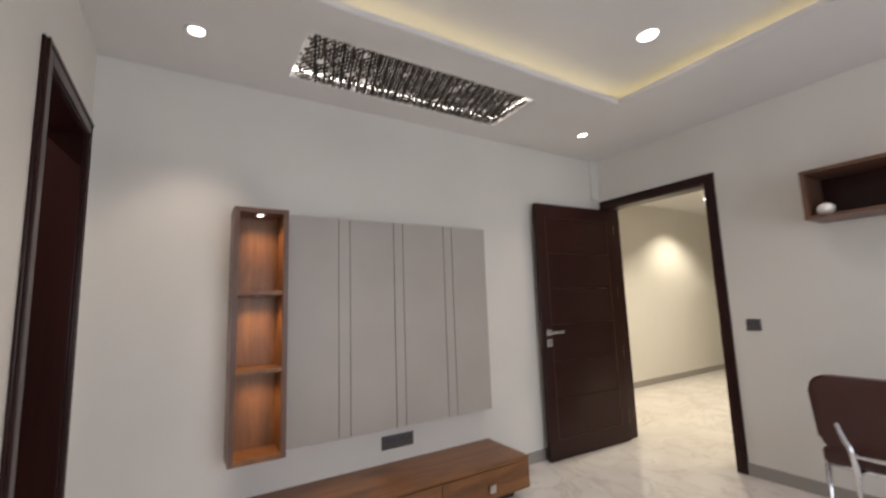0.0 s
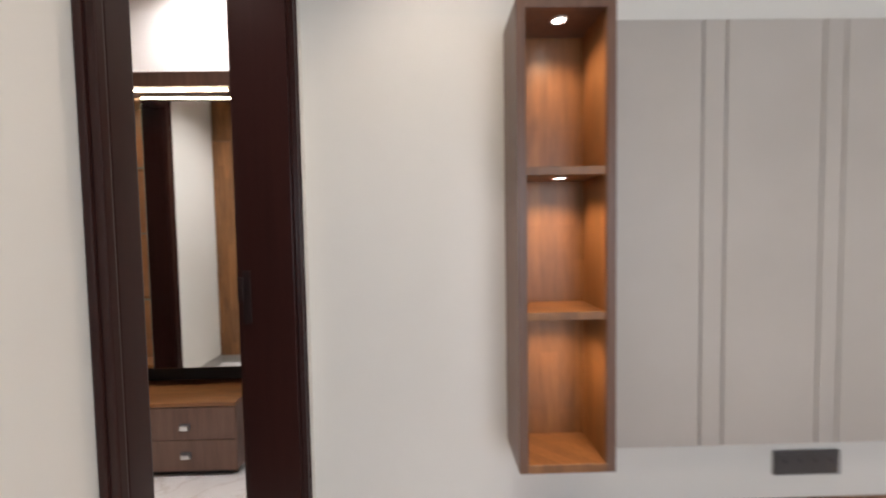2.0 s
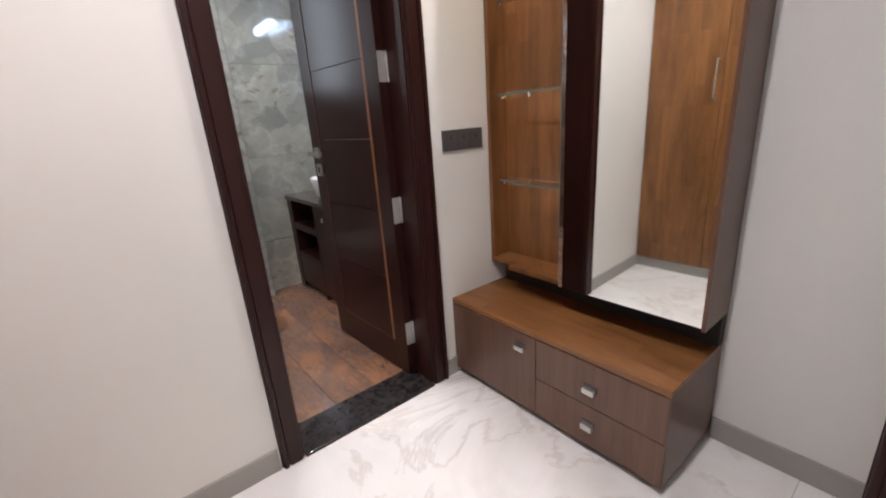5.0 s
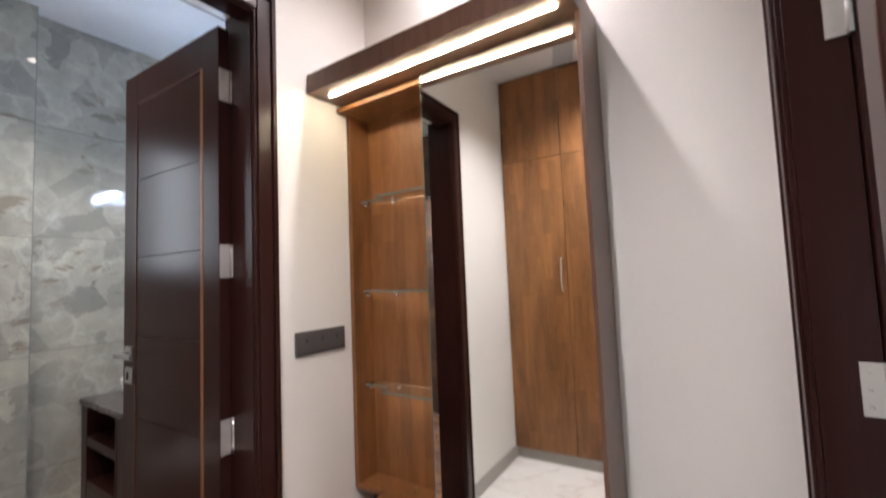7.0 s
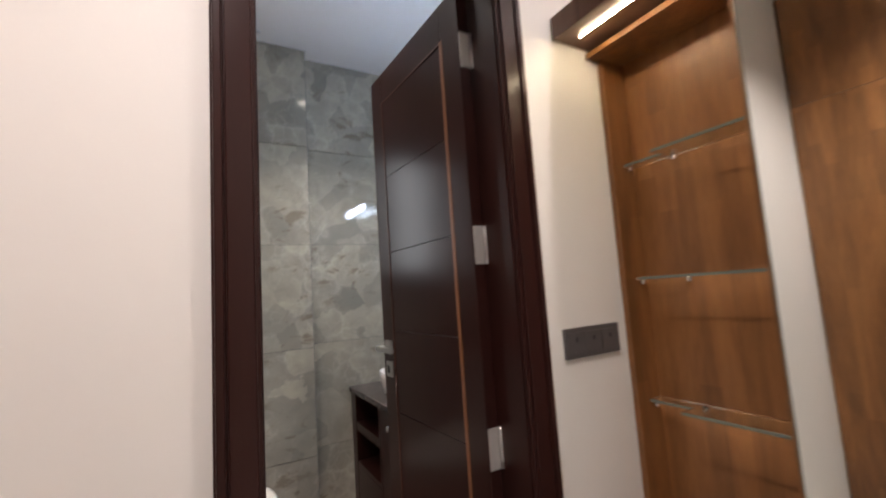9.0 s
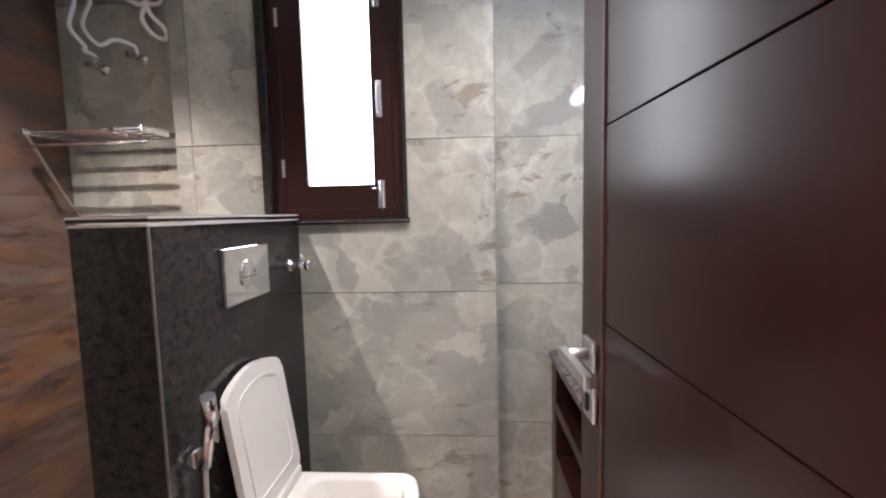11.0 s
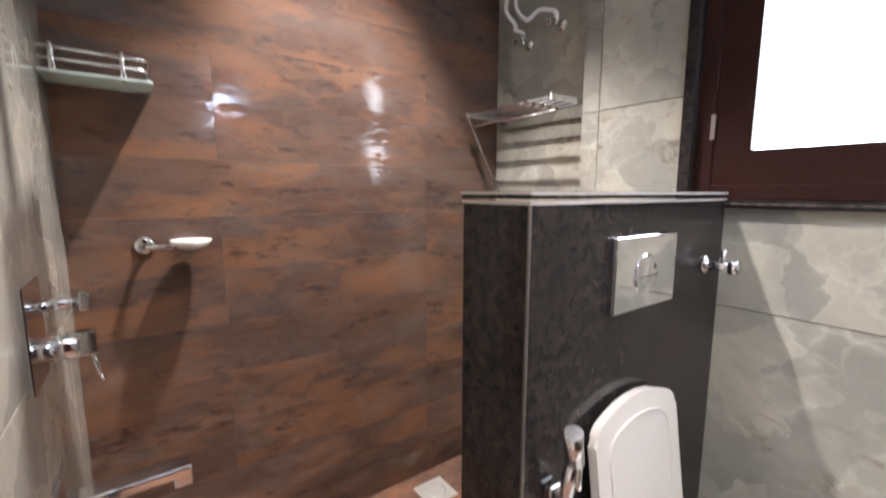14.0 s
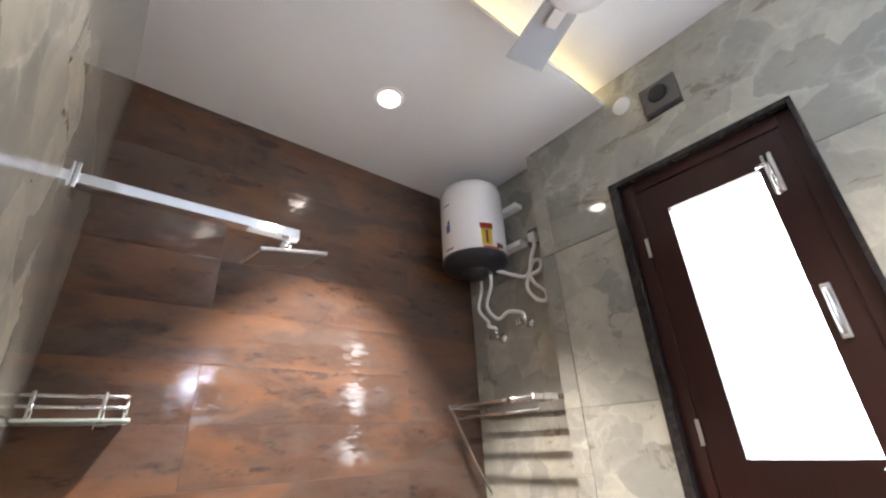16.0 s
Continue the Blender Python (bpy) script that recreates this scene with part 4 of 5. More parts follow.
def wardrobe():
    x0, x1, yf, y0, z1 = XD + 0.004, -0.765, 2.262, 1.51, HD - 0.012
    for k, (a, b) in enumerate(((x0, -1.275), (-1.275, x1))):
        w = thing("wardrobe", "tall walnut wardrobe unit with loft doors above", "wardrobe", (a, y0, 0), group="built-in wardrobe")
        part("carcass", boxes((a + 0.001, b - 0.001, y0, yf - 0.02, 0.07, z1)), EDGE, w)
        part("plinth", boxes((a + 0.001, b - 0.001, y0, yf - 0.012, 0, 0.07)), SKIRT, w)
        mid = (a + b) / 2
        for p, q, hx in ((a, mid, mid - 0.03), (mid, b, mid + 0.03)):
            d = part("door", boxes((p + 0.0015, q - 0.0015, yf - 0.02, yf, 0.075, 2.085), bevel=0.0012), WALNUT, w)
            if k or hx < mid:
                h = part("bow_handle", rod(smooth_path([(hx, yf, 1.16), (hx, yf + 0.03, 1.17), (hx, yf + 0.035, 1.27), (hx, yf + 0.03, 1.37), (hx, yf, 1.38)], 4), 0.005, 8), STEEL, d, "slim steel bow handle")
            part("loft_door", boxes((p + 0.0015, q - 0.0015, yf - 0.02, yf, 2.088, z1 - 0.002), bevel=0.0012), WALNUT, w)


wardrobe()
spot_fitting(-1.467, 3.92, HD, 60, 150, colour=DRESS, blend=1.0)
# this second downlight is unseen, added to light the dressing walls evenly
spot_fitting(-1.25, 2.75, HD, 118, 132, colour=DRESS, blend=0.75)


def ceiling_fan(name, label, x, y, z, spin, drop=0.22, reach=0.55):
    f = thing(name, label, "ceiling fan", (x, y, z))
    part("canopy", lathe([(0.02, -0.06), (0.05, -0.05), (0.06, -0.01), (0.06, 0.0)], (x, y, z)), WHITE, f)
    part("downrod", rod([(x, y, z - drop), (x, y, z - 0.04)], 0.011), WHITE, f)
    part("motor", lathe([(0.02, -0.05), (0.08, -0.045), (0.095, -0.02), (0.095, 0.01), (0.07, 0.035), (0.02, 0.045)], (x, y, z - drop)), WHITE, f)
    for k in range(3):
        m = pose(x, y, z - drop - 0.01, 0, 0, spin + 120 * k)
        bm = boxes((0.09, reach, -0.055, 0.055, -0.004, 0.004), bevel=0.003)
        for v in bm.verts:
            v.co.z += v.co.y * 0.16
            v.co.y *= 0.8 + 0.35 * (v.co.x / reach)
        bmesh.ops.transform(bm, matrix=m, verts=bm.verts[:])
        b = part("blade", bm, FAN_GREY, f, "pale grey fan blade")
        bm = boxes((0.07, 0.15, -0.02, 0.02, -0.009, -0.004), bevel=0.002)
        bmesh.ops.transform(bm, matrix=m, verts=bm.verts[:])
        part("blade_arm", bm, WHITE, b)


ceiling_fan("small_ceiling_fan", "small white ceiling fan in the dressing space", -1.42, 3.12, HD, 134, 0.13, 0.60)

# ---- bathroom ----
TJ = [0.0, 0.372, 0.969, 1.566, 2.163, 2.90]          # tile courses on the grey walls


def tiled(owner, rects, face, axis, way, material, gap=0.0015, thick=0.012, cut=()):
    """Tiles, each an object of its own, on a wall across axis whose tiles' outer face is at face."""
    for u0, u1, z0, z1 in rects:
        pieces = [(u0, u1, z0, z1)]
        for a, b, c, d in cut:
            nxt = []
            for p, q, r, s in pieces:
                if q <= a or p >= b or s <= c or r >= d:
                    nxt.append((p, q, r, s))
                    continue
                for e in ((p, q, r, min(s, c)), (p, q, max(r, d), s), (p, min(q, a), max(r, c), min(s, d)), (max(p, b), q, max(r, c), min(s, d))):
                    if e[1] - e[0] > 0.004 and e[3] - e[2] > 0.004:
                        nxt.append(e)
            pieces = nxt
        bm = bmesh.new()
        for p, q, r, s in pieces:
            g = [gap if abs(v - w) < 1e-6 else 0 for v, w in ((p, u0), (q, u1), (r, z0), (s, z1))]
            lo, hi = sorted((face, face - way * thick))
            e = (p + g[0], q - g[1])
            box(bm, *((lo, hi, *e) if axis == "x" else (*e, lo, hi)), r + g[2], s - g[3])
        part("tile", bm, material, owner)


west = struct("wall_tiles_west", boxes((XB - 0.112, XB - 0.111, 3.47, 3.5, 0.4, 0.42)), GROUT, "large grey marble-look wall tiles")
rects = [(a, b, TJ[k], TJ[k + 1]) for k in range(5) for a, b in ((2.26, 3.46), (2.19, 2.26))]
tiled(west, rects, XB, "x", 1, TILE, cut=[(WY0, WY1, WZ0, WZ1)])
# the return of the pier and the wall behind the basin
XR = XB - 0.095
tiled(west, [(XR - 0.01, XB - 0.012, TJ[k], TJ[k + 1]) for k in range(5)], 3.46, "y", 1, TILE)
tiled(west, [(a, b, TJ[k] + 0.012 * (k > 0), TJ[k + 1] + 0.012 * (k < 4)) for k in range(5) for a, b in ((3.4605, YD - 0.012),)], XR, "x", 1, TILE)
# the recess with the water heater
XN = XB - 0.075
tiled(west, [(YS, 2.19, a, b) for a, b in ((0, 0.372), (0.372, 0.969), (0.969, 1.566), (1.566, 2.163), (2.163, 2.90))], XN, "x", 1, TILE)
tiled(west, [(XN, XB - 0.012, TJ[k], TJ[k + 1]) for k in range(5)], 2.19, "y", -1, TILE)
struct("trim_pier_joint", boxes((XB - 0.004, XB + 0.0008, 3.4565, 3.4605, 0, 2.9)), GROUT, "dark joint along the edge of the tiled pier")
north = struct("wall_tiles_north", boxes((XB, XB + 0.01, YD - 0.003, YD - 0.001, 0.5, 0.52)), GROUT, "grey marble-look wall tiles behind the basin")
tiled(north, [(a, b, TJ[k], TJ[k + 1]) for k in range(5) for a, b in ((XR, -3.1), (-3.1, XBE))], YD - 0.012, "y", -1, TILE)
east = struct("wall_tiles_east", boxes((XBE + 0.001, XBE + 0.003, 1.8, 1.82, 0.5, 0.52)), GROUT, "grey marble-look wall tiles of the shower side")
tiled(east, [(a, b, TJ[k], TJ[k + 1]) for k in range(5) for a, b in ((YS, 1.80), (1.80, BD0 + 0.012))], XBE - 0.012, "x", -1, TILE, cut=[(BD0 - 0.03, BD1 + 0.03, 0, OP + 0.02)])
tiled(east, [(BD1 - 0.012, YD, TJ[k], TJ[k + 1]) for k in range(5)] + [(BD0, BD1, OP, 2.9)], XBE - 0.012, "x", -1, TILE)
XBI = XBE - 0.012

south = struct("wall_tiles_south", boxes((XB, XB + 0.01, YS - 0.011, YS - 0.010, 0.5, 0.52)), GROUT, "rust brown plank tiles of the shower wall")
rects = []
row, z = 0, -0.02
while z < HT:
    zt = min(z + 0.1755, HT + 0.02)
    cuts = [XN - 0.02] + [x for x in ([-3.465, -2.68] if row % 3 == 0 else [-3.465, -2.30 - 0.0] if row % 3 == 1 else [-2.68])] + [XBI]
    cuts = sorted({c for c in cuts if XN - 0.03 <= c <= XBI})
    rects += [(a, b, max(z, 0), zt) for a, b in zip(cuts, cuts[1:]) if b - a > 0.02]
    z = zt
    row += 1
tiled(south, rects, YS, "y", 1, RUST, gap=0.0002)

# floor tiles of the bathroom: rust planks along x
bfloor = struct("floor_tiles_bath", boxes((XB, XB + 0.01, YS, YS + 0.01, -0.010, -0.008)), GROUT, "rust brown plank floor tiles")
row, y = 0, YS
while y < YD:
    yt = min(y + 0.1955, YD)
    x, k = XB - 0.12 - 0.4 * (row % 3), 0
    while x < XBE:
        xa, xb = max(x, XB - 0.12), min(x + 1.195, XBE)
        if xb - xa > 0.02:
            part("tile", boxes((xa + 0.001, xb - 0.001, y + 0.001, yt - 0.001, -0.006, 0.0)), RUST_FLOOR, bfloor)
        x += 1.195
    y = yt
    row += 1

# pony wall clad in dark granite
PX, PY0, PY1, PH = -3.001, 2.496, 2.674, 1.288
pony = struct("pony_wall", boxes((XB + 0.001, PX - 0.012, PY0 + 0.012, PY1 - 0.012, 0, PH - 0.03)), GROUT, "half-height cistern wall clad in dark granite")
part("granite_slab", boxes((XB, PX - 0.014, PY1 - 0.014, PY1, 0, PH - 0.024), bevel=0.001), GRANITE, pony)
part("granite_slab", boxes((XB, PX - 0.014, PY0, PY0 + 0.014, 0, PH - 0.024), bevel=0.001), GRANITE, pony)
part("granite_slab", boxes((PX - 0.014, PX, PY0, PY1, 0, PH - 0.024), bevel=0.001), GRANITE, pony)
part("granite_top", boxes((XB, PX + 0.003, PY0 - 0.003, PY1 + 0.003, PH - 0.014, PH), bevel=0.002), GRANITE, pony)
# highlights along the granite edges, laid on as thin pale strips
part("edge_glint", boxes((XB, PX + 0.001, PY1 + 0.0005, PY1 + 0.003, PH - 0.024, PH - 0.018), (PX - 0.001, PX + 0.003, PY0, PY1 + 0.003, PH - 0.024, PH - 0.018)), EDGE_GLINT, pony, "pale strip painted for the highlight under the granite top")
part("edge_glint", boxes((XB, PX + 0.001, PY1 + 0.0035, PY1 + 0.0055, PH - 0.007, PH - 0.001), (PX + 0.0035, PX + 0.0055, PY0, PY1 + 0.0055, PH - 0.006, PH - 0.001)), EDGE_GLINT, pony, "pale strip painted for the highlight on the granite top's edge")
part("edge_strip", boxes((PX - 0.002, PX + 0.003, PY1 - 0.002, PY1 + 0.003, 0, PH - 0.024), bevel=0.001), GROOVE, pony, "slim metal corner strip")


def window():
    w = thing("window_1", "dark wood casement window with frosted glass, shut", "window", (XB, WY0, WZ0))
    tagged(w, kind="structure")
    x0, x1 = XB - 0.10, XB + 0.012
    for name, b in (("reveal", (x0, x1, WY0 - 0.001, WY0 + 0.030, WZ0, WZ1)), ("reveal", (x0, x1, WY1 - 0.014, WY1, WZ0, WZ1)), ("reveal", (x0, x1, WY0 + 0.030, WY1 - 0.014, WZ1 - 0.020, WZ1)), ("sill", (x0, x1 + 0.006, WY0 - 0.01, WY1 + 0.006, WZ0 - 0.018, WZ0 + 0.004))):
        part(name, boxes(b, bevel=0.002), GRANITE, w, "dark polished granite surround")
    # the sill edge's pale reflection, put in as a lighter granite strip
    part("sill_edge", boxes((x1 + 0.0065, x1 + 0.009, PY1 + 0.006, WY1 + 0.005, WZ0 - 0.009, WZ0 - 0.003)), GRANITE_BROWN, w, "paler strip painted for the sheen on the sill's edge")
    a, b, c, d = WY0 + 0.030, WY1 - 0.014, WZ0 + 0.004, WZ1 - 0.020
    xf0, xf1 = XB - 0.075, XB - 0.020
    for e in ((a, a + 0.045, c, d), (b - 0.040, b, c, d), (a + 0.045, b - 0.040, c, c + 0.040), (a + 0.045, b - 0.040, d - 0.040, d)):
        part("frame", boxes((xf0, xf1, *e), bevel=0.003), WENGE, w)
    a, b, c, d = a + 0.0445, b - 0.0395, c + 0.0395, d - 0.0395
    py0, py1, pz0, pz1 = 2.712, 2.980, 1.400, 2.166
    sash = part("sash", boxes((xf0 + 0.006, xf1 - 0.008, a, py0, c, d), (xf0 + 0.006, xf1 - 0.008, py1, b, c, d), (xf0 + 0.006, xf1 - 0.008, py0, py1, c, pz0), (xf0 + 0.006, xf1 - 0.008, py0, py1, pz1, d)), WENGE, w, "dark wood sash")
    part("frosted_pane", boxes((XB - 0.062, XB - 0.055, py0 - 0.004, py1 + 0.004, pz0 - 0.004, pz1 + 0.004)), FROST, w, "white frosted glass lit by daylight")
    for z in (1.36, 2.15):
        h = part("bolt", boxes((XB - 0.030, XB - 0.022, 2.995, 3.022, z - 0.075, z + 0.055), bevel=0.002), STEEL, sash, "steel tower bolt")
        part("bolt_rod", rod([(XB - 0.016, 3.008, z - 0.085), (XB - 0.016, 3.008, z + 0.05)], 0.006), CHROME, h)
        part("bolt_knob", rod([(XB - 0.016, 3.008, z + 0.02), (XB - 0.016, 2.975, z + 0.02)], 0.005), CHROME, h)
    p = part("pull_handle", boxes((XB - 0.030, XB - 0.022, 2.998, 3.020, 1.66, 1.80), bevel=0.003), STEEL, sash, "steel pull handle")
    part("grip", rod(smooth_path([(XB - 0.024, 3.009, 1.675), (XB - 0.004, 3.009, 1.69), (XB - 0.004, 3.009, 1.77), (XB - 0.024, 3.009, 1.785)], 4), 0.006), STEEL, p)
    for z in (1.47, 2.05):
        part("hinge", boxes((XB - 0.021, XB - 0.017, 2.612, 2.624, z - 0.035, z + 0.035), bevel=0.001), STEEL, w)


window()


def arched(x0, x1, y0, y1, r, rise):
    """A rounded outline whose far side bows out by rise."""
    mid, half = (x0 + x1) / 2, (x1 - x0) / 2
    out = []
    for cx, cy, a0 in ((x1 - r, y1 - r, 0), (x0 + r, y1 - r, 90), (x0 + r, y0 + r, 180), (x1 - r, y0 + r, 270)):
        if a0 == 90:
            out += [(mid + half * u, y1) for u in (0.66, 0.4, 0.13, -0.13, -0.4, -0.66)]
        out += [(cx + r * math.cos(radians(a0 + 15 * k)), cy + r * math.sin(radians(a0 + 15 * k))) for k in range(7)]
    return [(x, y - rise * ((x - mid) / half) ** 2 * max(0.0, (y - y0) / (y1 - y0) - 0.5) * 2) for x, y in out]


def toilet():
    cx = -3.332
    t = thing("wall_hung_toilet", "white wall-hung toilet with open square lid", "toilet", (cx, PY1, 0.06))
    hw, y0, y1 = 0.168, PY1 + 0.002, 3.185
    # bowl: stacked outlines that narrow downwards
    bm = bmesh.new()
    levels = [(0.085, 0.50, 0.60), (0.10, 0.62, 0.70), (0.18, 0.80, 0.86), (0.28, 0.94, 0.97), (0.36, 1.0, 1.0), (0.400, 1.0, 1.0)]
    rings = []
    for z, sx, sy in levels:
        o = arched(cx - hw * sx, cx + hw * sx, y0, y0 + (y1 - y0) * sy, 0.04 * sx, 0.035)
        rings.append([bm.verts.new((x, y, z)) for x, y in o])
    inner = [(0.404, 0.010, 0.03), (0.404, 0.038, 0.03), (0.396, 0.046, 0.04), (0.30, 0.058, 0.05), (0.22, 0.080, 0.06), (0.17, 0.115, 0.075)]
    for z, ins, r in inner:
        o = arched(cx - hw + ins, cx + hw - ins, y0 + (0.10 if ins > 0.02 else 0.0) + ins, y1 - ins, 0.045, 0.03)
        rings.append([bm.verts.new((x, y, z)) for x, y in o])
    for a, b in zip(rings, rings[1:]):
        n = len(a)
        for k in range(n):
            bm.faces.new((a[k], a[(k + 1) % n], b[(k + 1) % n], b[k])).smooth = True
    bm.faces.new(rings[0][::-1])
    bm.faces.new(rings[-1])
    part("bowl", bm, CERAMIC, t)
    part("hinge_block", boxes((cx - 0.15, cx + 0.15, y0 + 0.045, y0 + 0.095, 0.404, 0.440), bevel=0.008), CERAMIC, t)
    # open lid, leaning back on the granite
    m = pose(cx, y0 + 0.088, 0.430, 98, 0, 0)
    bm = extrude_outline(arched(-hw + 0.004, hw - 0.004, 0, 0.422, 0.032, 0.045), 0.0, 0.020)
    bmesh.ops.bevel(bm, geom=[e for e in bm.edges if abs(e.verts[0].co.z - e.verts[1].co.z) < 1e-5], offset=0.005, segments=2, affect="EDGES")
    bmesh.ops.transform(bm, matrix=m, verts=bm.verts[:])
    lid = part("lid", bm, CERAMIC, t)
    bm = bmesh.new()
    o1, o2 = arched(-hw + 0.045, hw - 0.045, 0.05, 0.378, 0.032, 0.03), arched(-hw + 0.053, hw - 0.053, 0.058, 0.370, 0.03, 0.03)
    lv = [[bm.verts.new((x, y, z)) for x, y in o] for o, z in ((o1, -0.0005), (o1, -0.004), (o2, -0.004), (o2, -0.0005))]
    for a, b in zip(lv, lv[1:] + lv[:1]):
        n = len(a)
        for k in range(n):
            bm.faces.new((a[k], a[(k + 1) % n], b[(k + 1) % n], b[k]))
    bmesh.ops.transform(bm, matrix=m, verts=bm.verts[:])
    part("lid_rim", bm, CERAMIC, lid)


toilet()


def flush_plate():
    x0, x1, z0, z1 = -3.492, -3.242, 1.032, 1.195
    f = thing("flush_plate", "chrome dual flush plate on the granite wall", "flush plate", (x0, PY1, z0))
    part("cover", boxes((x0, x1, PY1, PY1 + 0.016, z0, z1), bevel=0.005, segments=3), CHROME, f)
    part("button", lathe([(0.045, 0.014), (0.045, 0.018), (0.040, 0.020), (0.002, 0.0205)], ((x0 + x1) / 2 + 0.01, PY1, (z0 + z1) / 2 - 0.005), "y", 32), CHROME, f)
    part("button_split", boxes((x0 + 0.09, x1 - 0.075, PY1 + 0.018, PY1 + 0.0215, z0 + 0.072, z0 + 0.075)), PLASTIC_GREY, f)


flush_plate()


def angle_valve(name, label, x, y, z, way):
    v = thing(name, label, "valve", (x, y, z))
    part("flange", lathe([(0.024, 0.0), (0.024, 0.006 * way), (0.012, 0.010 * way), (0.012, 0.012 * way)], (x, y, z), "y", 24), CHROME, v)
    part("body", rod([(x, y, z), (x, y + way * 0.07, z)], 0.012), CHROME, v)
    part("knob", lathe([(0.006, 0.055 * way), (0.020, 0.060 * way), (0.021, 0.082 * way), (0.004, 0.086 * way)], (x, y, z), "y", 8), CHROME, v)
    part("spout", rod([(x, y + way * 0.045, z), (x, y + way * 0.045, z + 0.045)], 0.009), CHROME, v)
    part("lever", boxes((x - 0.045, x - 0.008, y + way * 0.055 - 0.006, y + way * 0.055 + 0.006, z - 0.005, z + 0.005), bevel=0.002), CHROME, v)


angle_valve("angle_valve", "chrome angle valve beside the flush plate", -3.69, PY1, 1.095, 1)


def bidet_spray():
    x, y = -3.075, PY1
    s = thing("bidet_spray", "chrome hand spray on a hook with a metal hose", "bidet spray", (x, y, 0.70))
    part("hook", boxes((x - 0.018, x + 0.018, y, y + 0.022, 0.69, 0.73), bevel=0.004), CHROME, s)
    part("handle", rod([(x, y + 0.035, 0.685), (x - 0.004, y + 0.045, 0.76), (x - 0.006, y + 0.055, 0.81)], 0.014), SATIN_CHROME, s)
    part("spray_head", rod([(x - 0.006, y + 0.055, 0.795), (x + 0.004, y + 0.058, 0.83), (x + 0.018, y + 0.066, 0.868)], 0.017), SATIN_CHROME, s)
    part("trigger", boxes((x - 0.012, x - 0.002, y + 0.060, y + 0.068, 0.745, 0.805), bevel=0.003), CHROME, s)
    part("hose", rod(smooth_path([(x, y + 0.035, 0.69), (x - 0.004, y + 0.030, 0.55), (x - 0.022, y + 0.035, 0.36), (x - 0.045, y + 0.040, 0.22), (x - 0.035, y + 0.032, 0.14), (x + 0.01, y + 0.025, 0.16), (x + 0.018, y + 0.012, 0.26), (x + 0.018, y, 0.30)]), 0.0075), STEEL, s, "braided metal hose")


bidet_spray()


def vanity():
    x0, x1, y0, zt = XR + 0.001, XBE - 0.62, 3.680, 0.700
    xa, xb, yp, yb = -3.806, -3.422, y0 + 0.012, YD - 0.014
    v = thing("vanity_counter", "brown granite counter on a dark wood cabinet with open shelves", "vanity", (x0, YD, 0))
    part("countertop", boxes((x0, x1, y0, YD - 0.012, zt - 0.030, zt), bevel=0.004, segments=3), GRANITE_BROWN, v)
    part("end_panel", boxes((x0 + 0.002, xa, yp, yb, 0.0, zt - 0.031), bevel=0.0015), WENGE, v)
    part("end_panel", boxes((x1 - 0.04, x1 - 0.015, yp, yb, 0.0, zt - 0.031), bevel=0.0015), WENGE, v)
    part("upright", boxes((xb, xb + 0.02, yp, yb, 0.0, zt - 0.031), bevel=0.0015), WENGE, v)
    part("shelf", boxes((xa + 0.001, xb - 0.001, yp + 0.002, yb - 0.016, 0.458, 0.505), bevel=0.0015), WENGE, v)
    part("shelf", boxes((xa + 0.001, xb - 0.001, yp + 0.002, yb - 0.016, 0.262, 0.282), bevel=0.0015), WENGE, v)
    part("back_panel", boxes((xa + 0.001, xb - 0.001, yb - 0.014, yb, 0.0, zt - 0.032)), WENGE, v)
    part("drawer_front", boxes((xa + 0.002, xb - 0.002, yp + 0.002, yp + 0.020, 0.04, 0.258), bevel=0.0015), WENGE, v)
    d = part("door", boxes((xb + 0.021, x1 - 0.042, yp + 0.001, yp + 0.019, 0.04, zt - 0.034), bevel=0.0015), WENGE, v)
    part("knob", lathe([(0.006, 0.0), (0.007, -0.008), (0.016, -0.014), (0.017, -0.022), (0.010, -0.027), (0.001, -0.028)], (-3.244, yp + 0.001, 0.60), "y", 20), CHROME, d, "round chrome knob")
    bx, by = -3.40, 3.87
    b = thing("wash_basin", "white round ceramic basin on the granite counter", "wash basin", (bx, by, zt))
    part("bowl", lathe([(0.085, 0.0), (0.11, 0.004), (0.135, 0.03), (0.152, 0.09), (0.158, 0.138), (0.155, 0.142), (0.149, 0.138), (0.142, 0.09), (0.115, 0.035), (0.05, 0.018), (0.022, 0.016)], (bx, by, zt), sides=48), WHITE, b)
    part("drain", lathe([(0.021, 0.014), (0.021, 0.019), (0.002, 0.020)], (bx, by, zt), sides=24), CHROME, b)


vanity()


def vanity_light():
    z, y = 2.03, YD - 0.012
    l = thing("vanity_light", "cool white wall light with five small bulbs over the basin", "wall light", (-2.95, y, z))
    part("back_plate", boxes((-3.17, -2.73, y - 0.014, y, z - 0.03, z + 0.03), bevel=0.004), CHROME, l)
    for k in range(5):
        x = -3.13 + 0.09 * k
        a = part("bulb_arm", rod([(x, y - 0.012, z), (x, y - 0.05, z)], 0.009, 10), CHROME, l)
        part("bulb", lathe([(0.012, -0.004), (0.024, 0.004), (0.031, 0.022), (0.026, 0.042), (0.002, 0.052)], (x, y - 0.07, z - 0.055), sides=20), COOL_BULB, a, "glowing cool white bulb")


vanity_light()


